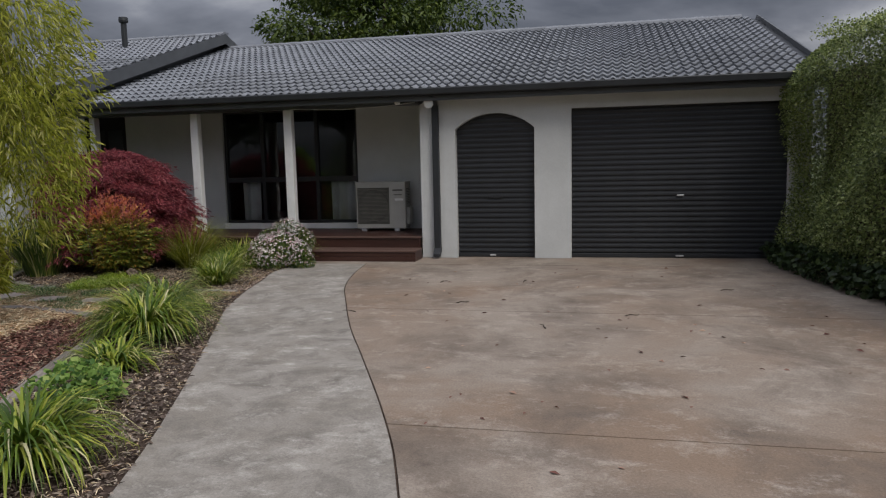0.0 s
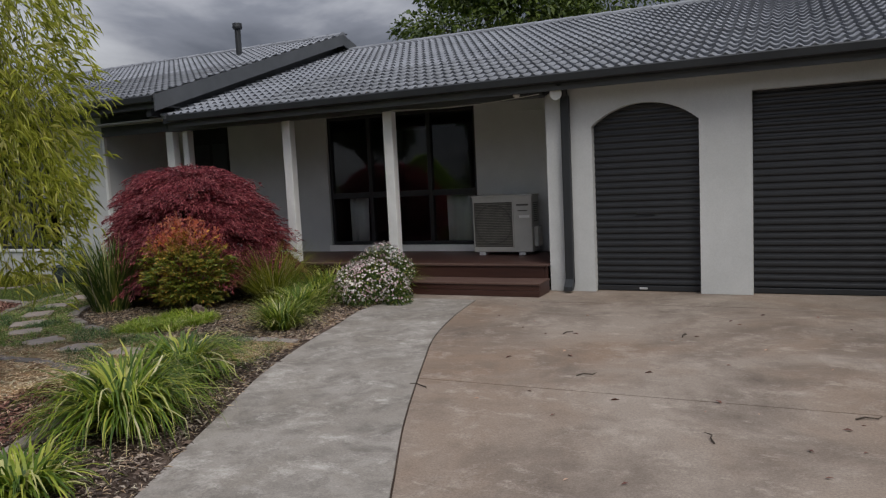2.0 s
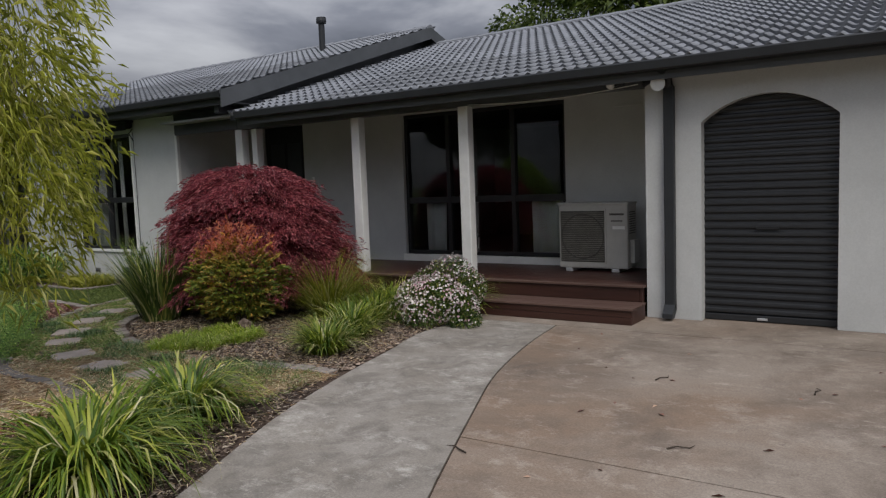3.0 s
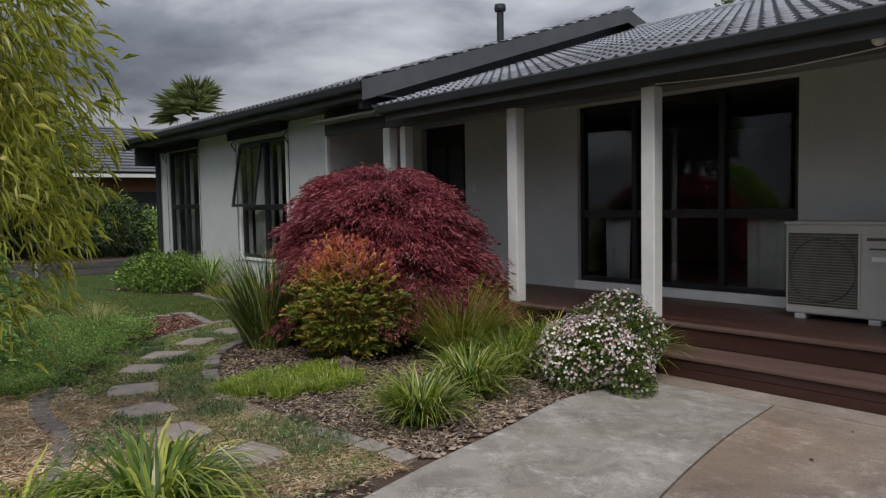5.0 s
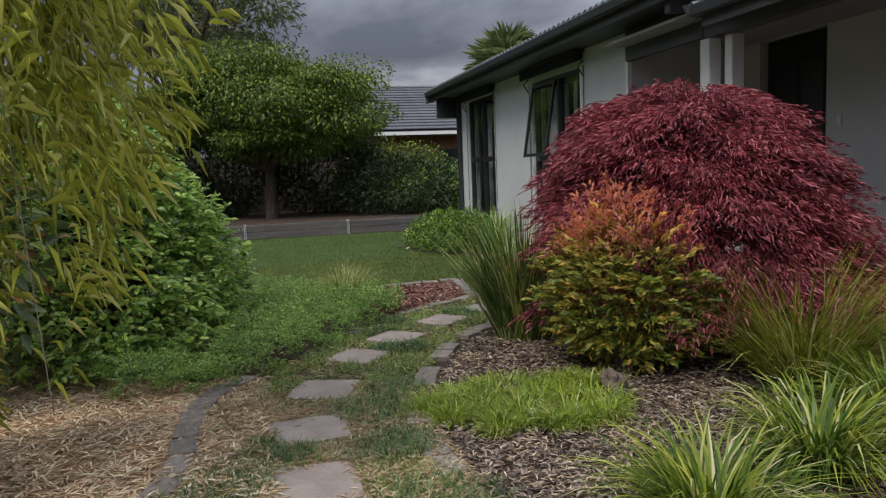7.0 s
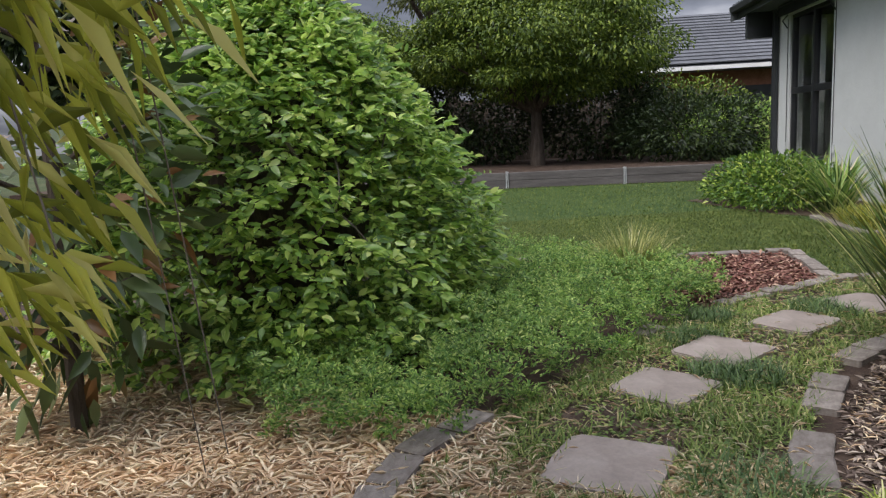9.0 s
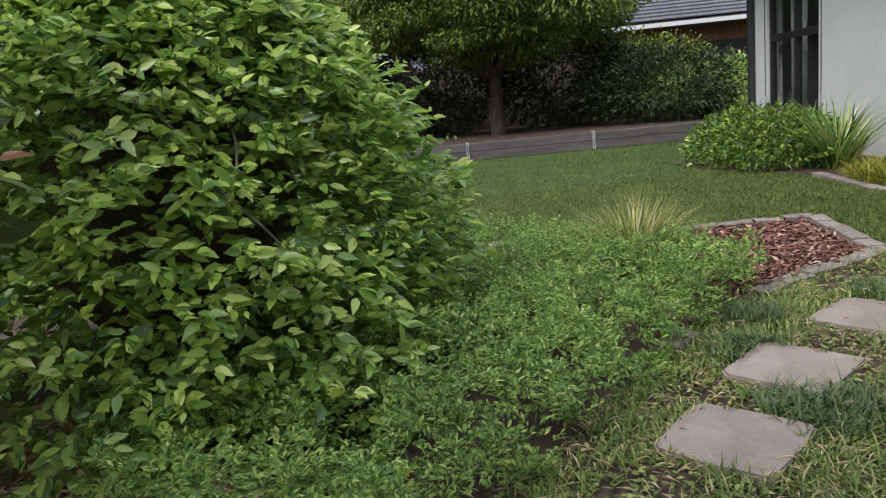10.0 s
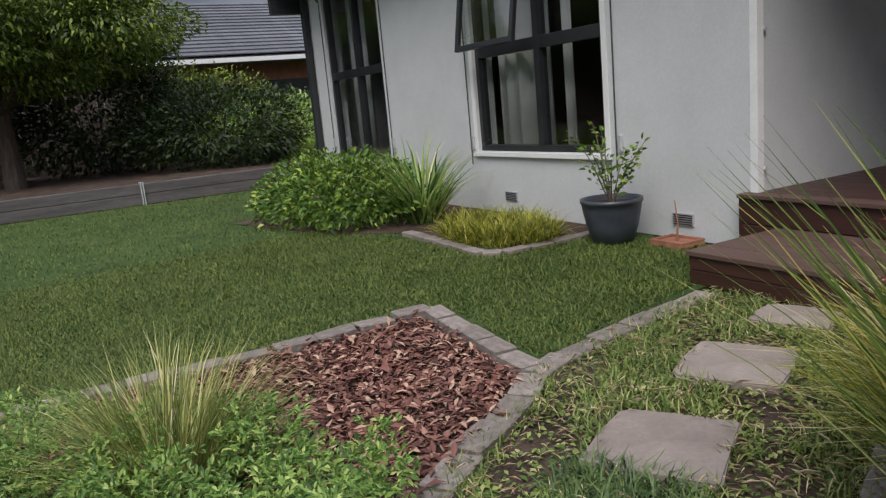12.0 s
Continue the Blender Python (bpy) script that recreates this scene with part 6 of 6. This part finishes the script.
# ---- stepping stones ----
def flagstone(x, y, w, d, turn, label="irregular grey-brown stepping stone set in the ground"):
    cs = [(sx * w / 2 * (1 + RNG.normal(0, 0.05)), sy * d / 2 * (1 + RNG.normal(0, 0.05))) for sx, sy in ((1, -1), (1, 1), (-1, 1), (-1, -1))]
    pts = []
    for k in range(4):
        c, nx, pv = Vector(cs[k]), Vector(cs[(k + 1) % 4]), Vector(cs[k - 1])
        cut = RNG.uniform(0.03, 0.10)
        pts += [tuple(c.lerp(pv, cut)), tuple(c.lerp(nx, cut * RNG.uniform(0.5, 1))), tuple(c.lerp(nx, 0.5) * (1 + RNG.normal(0, 0.02)))]
    bm = bmesh.new()
    add_prism(bm, pts, lambda u, v, t: (u, v, 0.012 - t), 0.06)
    bmesh.ops.bevel(bm, geom=[e for e in bm.edges if all(v.co.z > 0 for v in e.verts)], offset=0.008, segments=2, affect="EDGES")
    ob = part("stepping_stone", bm, M_STONE)
    ob.matrix_world = pose(x, y, 0, RNG.normal(0, 0.6), RNG.normal(0, 0.6), turn)
    return tagged(ob, label, "stepping stone", "stepping stones")


for x, y, w, d, tn in STONES:
    flagstone(x, y, w, d, tn)

# ---- pot, tray ----
pt = empty("plant_pot", "slate blue glazed pot on the lawn holding a thin shrub", "plant pot", at=(-11.84, 13.10, 0))
bm = bmesh.new()
add_lathe(bm, [(0.125, 0.0), (0.145, 0.01), (0.18, 0.12), (0.203, 0.24), (0.210, 0.285), (0.219, 0.29), (0.219, 0.315), (0.203, 0.315), (0.195, 0.29), (0.185, 0.26)], (0, 0, 0), 28)
part("body", bm, M_POT, pt, smooth=True)
bm = bmesh.new()
add_lathe(bm, [(0.0, 0.262), (0.186, 0.278), (0.187, 0.265)], (0, 0, 0), 24)
part("soil", bm, M_SOIL, pt)
pl = empty("potted_shrub", "sparse young shrub growing in the pot", "potted plant", at=(-11.84, 13.10, 0.268))
bm = bmesh.new()
LP, LD = [], []
for k in range(9):
    a = k * 2.4
    e = Vector((0.30 * math.cos(a) * RNG.uniform(0.3, 1.3), 0.20 * math.sin(a), RNG.uniform(0.20, 0.58)))
    add_tube(bm, [(0, 0, -0.02), e * 0.5 + Vector((0, 0, 0.04)), e], [0.006, 0.005, 0.002], 5)
    for j in range(30):
        t = RNG.uniform(0.25, 1)
        LP.append(tuple(e * t + Vector(RNG.normal(0, 0.02, 3))))
        LD.append((math.cos(a) * 0.5 + RNG.normal(0, 0.5), math.sin(a) * 0.5 + RNG.normal(0, 0.5), 0.5))
part("stems", bm, M_TWIG, pl)
leaves("foliage", np.array(LP), np.array(LD), 0.055, 0.42, L_MOUND, pl, fine=True)
ty = empty("terracotta_tray", "square terracotta tray on the step corner", "plant tray", at=(-11.40, 13.26, 0))
bm = bmesh.new()
add_box(bm, -0.14, 0.14, -0.11, 0.11, 0.0, 0.03, 0.006)
part("base", bm, M_TERRA, ty)
for b in ((-0.14, 0.14, -0.11, -0.095), (-0.14, 0.14, 0.095, 0.11), (-0.14, -0.125, -0.095, 0.095), (0.125, 0.14, -0.095, 0.095)):
    part("rim", box(b[0], b[1], b[2], b[3], 0.03, 0.048, 0.003), M_TERRA, ty)
bm = bmesh.new()
add_tube(bm, [(0.0, 0, 0.03), (0.01, 0.0, 0.15), (-0.02, 0.01, 0.30)], [0.008, 0.006, 0.003], 6)
part("stake", bm, M_TERRA, ty)

# ---- retaining wall, background trees, neighbour ----
rw = tagged(empty("retaining_wall", "low grey sleeper retaining wall with steel posts", "retaining wall", at=(-19.55, 0, 0)), kind="structure")
for k in range(7):
    y0 = 1.86 + k * 2.29 - 2.29
    part("sleeper", box(-0.05, 0.05, y0 + 0.03, y0 + 2.26, 0.16, 0.31, 0.008), M_SLEEPER, rw)
    part("sleeper", box(-0.05, 0.05, y0 + 0.03, y0 + 2.26, 0.0, 0.155, 0.008), M_SLEEPER, rw)
    part("steel_post", box(-0.065, 0.075, y0 - 0.025, y0 - 0.008, 0.0, 0.33), M_GALV, rw)
    part("steel_post", box(-0.065, 0.075, y0 + 0.008, y0 + 0.025, 0.0, 0.33), M_GALV, rw)
flat("raised_bed", [(-19.6, -2), (-19.6, 15.5), (-32, 15.5), (-32, -2)], 0.28, 0.3, M_SOIL, "raised dark bed behind the retaining wall", "garden bed")
tree("garden_tree", "broad bushy green tree behind the retaining wall", (-22.6, 9.4, 0.25), 4.6, (0, 0, 2.95), (2.7, 3.7, 1.75), 80000, 0.095, 0.5, L_TREE, 18, 90, 0.15, low=1.25)
tree("garden_tree", "bushy green tree behind the retaining wall", (-23.4, 4.8, 0.25), 4.6, (0, 0, 2.5), (2.2, 2.6, 2.0), 36000, 0.10, 0.5, L_TREE, 12, 40, 0.12, low=1.0)
# the dark leaf colour on most of these paints the shade under the trees
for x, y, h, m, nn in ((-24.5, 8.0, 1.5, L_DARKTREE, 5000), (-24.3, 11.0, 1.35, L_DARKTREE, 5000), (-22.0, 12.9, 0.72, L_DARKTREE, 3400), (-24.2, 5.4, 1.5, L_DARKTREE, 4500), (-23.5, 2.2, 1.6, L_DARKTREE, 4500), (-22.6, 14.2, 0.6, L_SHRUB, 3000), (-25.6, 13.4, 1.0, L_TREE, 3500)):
    shrub("background_shrub", "dense shrub behind the retaining wall, mostly leafed dark for under-tree shade", (x, y, 0.26), (1.4, 1.7, h * 1.1), h, nn * 2, 0.12, 0.45, m, 6, M_BARK, 0.6, 14, group="background shrubs")
tree("gum_tree", "tall grey-green gum tree in the distance", (-34, 6.5, 0), 13, (0, 0, 9.0), (5.5, 6.5, 4.0), 15000, 0.28, 0.25, L_GUM, 12, 34, 0.3)
tree("background_tree", "large green tree behind the house", (-8.8, 30.0, 0), 10, (0, 0, 6.6), (5.4, 4.0, 3.4), 26000, 0.22, 0.45, L_TREEDARK, 12, 44, 0.3)
pf = tagged(empty("paling_fence", "dark timber paling fence behind the trees", "fence", at=(-26.5, -3, 0.2)), kind="structure")
for k in range(118):
    part("paling", box(0, 0.02, k * 0.15, k * 0.15 + 0.145, 0.05, 1.85 + 0.015 * math.sin(k * 1.7)), M_BARK, pf)
part("rail", box(0.022, 0.06, 0, 17.7, 0.0, 0.2), M_BARK, pf)
# palm
pm = empty("fan_palm", "fan palm rising behind the wing roof", "palm", at=(-24.0, 16.6, 0))
bm = bmesh.new()
add_tube(bm, [(0, 0, -0.05), (0.05, 0, 2.2), (0, 0, 4.4)], [0.16, 0.13, 0.12], 10)
part("trunk", bm, M_BARK, pm)
LP, LH = [], []
for k in range(26):
    a, el = RNG.uniform(0, math.tau), RNG.uniform(-0.2, 1.3)
    d = Vector((math.cos(a) * math.cos(el), math.sin(a) * math.cos(el), math.sin(el)))
    c = Vector((0, 0, 4.4)) + d * 0.55
    s = d.cross(Vector((0, 0, 1))).normalized() if abs(d.z) < 0.95 else Vector((1, 0, 0))
    for j in range(22):
        f = (j / 21 - 0.5) * 2.6
        LP.append(tuple(c))
        LH.append(tuple(d * math.cos(f) + s * math.sin(f)))
leaves("fronds", np.array(LP), np.array(LH), 0.82, 0.06, L_PALM, pm, "", 0.15)
# neighbour's house and fence
nh = empty("neighbour_house", "orange brick house with a grey tiled roof", "house", at=(-36, 19, 0))
part("wall", box(0, 6, -6.0, 8, 0, 2.9), M_BRICK, nh)
bm = bmesh.new()
add_prism(bm, [(0.7, 2.85), (-4.2, 5.0), (-9.1, 2.85), (-9.1, 2.7), (0.7, 2.7)], lambda u, v, w: (6 + u, -6.6 + w, v), 15.2)
part("roof", bm, M_NROOF, nh, "grey tiled roof")
for i in range(16):
    f = i / 16
    part("tile_course", box(-0.0, 0.34, 0, 15.2, 0, 0.03), M_NROOF, nh).matrix_local = pose(6.72 - 4.9 * f - 0.34, -6.6, 3.03 + 2.15 * f, 0, 17.0, 0)
part("gutter", box(6.66, 6.78, -6.6, 8.6, 2.72, 2.84), M_WHITE, nh)
part("window", box(5.98, 6.03, -3.2, -1.4, 1.1, 2.2), M_FRAME, nh)
part("window", box(5.98, 6.03, 0.2, 2.0, 1.1, 2.2), M_FRAME, nh)
fe = empty("side_fence", "dark steel picket fence beside the house", "fence", at=(-27.5, 15.6, 0))
for k in range(34):
    part("picket", box(0, 0.02, k * 0.16, k * 0.16 + 0.11, -0.05, 1.75), M_DARKPAINT, fe)
part("rail", box(0.021, 0.05, -0.05, 5.5, 1.5, 1.55), M_DARKPAINT, fe)
part("rail", box(0.021, 0.05, -0.05, 5.5, 0.4, 0.45), M_DARKPAINT, fe)
# street side, seen in the window panes
for x, y, h in ((-20, -8, 8), (-13, -11, 9), (-5.5, -12, 8.5), (1.5, -11, 9.5), (8, -11, 8.0), (14, 2, 6.5), (-25, -3, 7)):
    tree("street_tree", "leafy street tree across the drive", (x, y, 0), h, (0, 0, h * 0.62), (h * 0.36, h * 0.36, h * 0.33), 9000, 0.34, 0.45, L_DARKTREE, 9, 34, 0.2, "street trees")
# fallen twigs and leaves on the drive
for x, y, a in ((0.45, 9.0, 20), (-1.9, 10.9, 60), (-0.3, 8.35, 100), (-1.4, 9.5, 30), (-2.4, 8.9, 150), (-0.8, 11.0, 80), (1.6, 10.6, 10)):
    bm = bmesh.new()
    add_tube(bm, [(0, 0, 0.005), (0.06, 0.015, 0.012), (0.13, 0.0, 0.006), (0.17, 0.04, 0.005)], [0.006, 0.005, 0.004, 0.002], 5)
    ob = part("fallen_twig", bm, M_BARK)
    ob.matrix_world = pose(x, y, 0, 0, 0, a)
    tagged(ob, "small dry twig lying on the concrete", "twig", "fallen twigs")
strew("fallen_leaves", "a few dry leaves fallen on the drive", [(-3.3, 12.4), (2.5, 12.4), (2.5, 3), (-0.2, 3)], 130, 0.06, 0.4, L_CHIP, 0.0, 0.006, 0.05, "fallen leaves")

# ---- edging pavers ----
ek = empty("garden_edging", "row of grey-brown edging pavers along the stepping path", "garden edging")
ek["kind"] = "structure"
line_pieces("edging_board", BORDER_L[:21], 0.62, 0.10, 0.11, 0.0, ek, M_KERB, 0.006)
line_pieces("paver", BORDER_L[22:38], 0.23, 0.13, 0.08, -0.002, ek, M_KERB)
line_pieces("paver", BORDER_L[37:], 0.23, 0.12, 0.08, -0.027, ek, M_KERB, buried=lambda x: -9.5 < x < -6.9)
line_pieces("paver", BORDER_R, 0.23, 0.14, 0.08, -0.022, ek, M_KERB, buried=lambda x: -8.2 < x < -5.2 and math.sin(x * 9) > 0.1)
line_pieces("paver", [(-11.20, 7.2), (-11.24, 9.9), (-11.30, 11.31)], 0.22, 0.11, 0.07, -0.004, ek, M_KERB)
line_pieces("paver", [(-11.30, 11.31), (-10.24, 11.20)], 0.22, 0.11, 0.07, -0.012, ek, M_KERB)
line_pieces("paver", [(-12.14, 13.20), (-12.14, 12.25), (-12.75, 12.27), (-13.5, 12.30)], 0.22, 0.10, 0.08, -0.006, ek, M_KERB)

# ---- roof tiles ----
for ob, x0, x1, ye, ze, yr, zr2, pick in ROOF_JOBS:
    slope = math.atan2(zr2 - ze, yr - ye)
    ln = math.hypot(yr - ye, zr2 - ze)
    cols, rows = int((x1 - x0) / TW), int(ln / TL) + 1
    V, F, made = [], [], 0
    cs, sn = math.cos(slope), math.sin(slope)
    for j in range(rows):
        for i in range(cols):
            x, s = x0 + i * TW, j * TL - 0.04
            y, z = ye + s * cs, ze + s * sn - 0.012
            if pick(i, j) and made < 300:
                t = link("roof_tile", TILE, None, ob)
                t.matrix_world = pose(x, y, z + RNG.normal(0, 0.0015), math.degrees(slope) + RNG.normal(0, 0.25), 0, RNG.normal(0, 0.2))
                made += 1
            else:
                o = len(V) * len(TILE_V)
                w = TILE_V.copy()
                V.append(np.stack([x + w[:, 0], y + w[:, 1] * cs - w[:, 2] * sn, z + w[:, 1] * sn + w[:, 2] * cs], 1))
                F += [tuple(o + q for q in f) for f in TILE_F]
    rest = raw("roof_tiles", np.concatenate(V).tolist(), F, M_TILE, ob)
    rest["kind"] = "stuff"
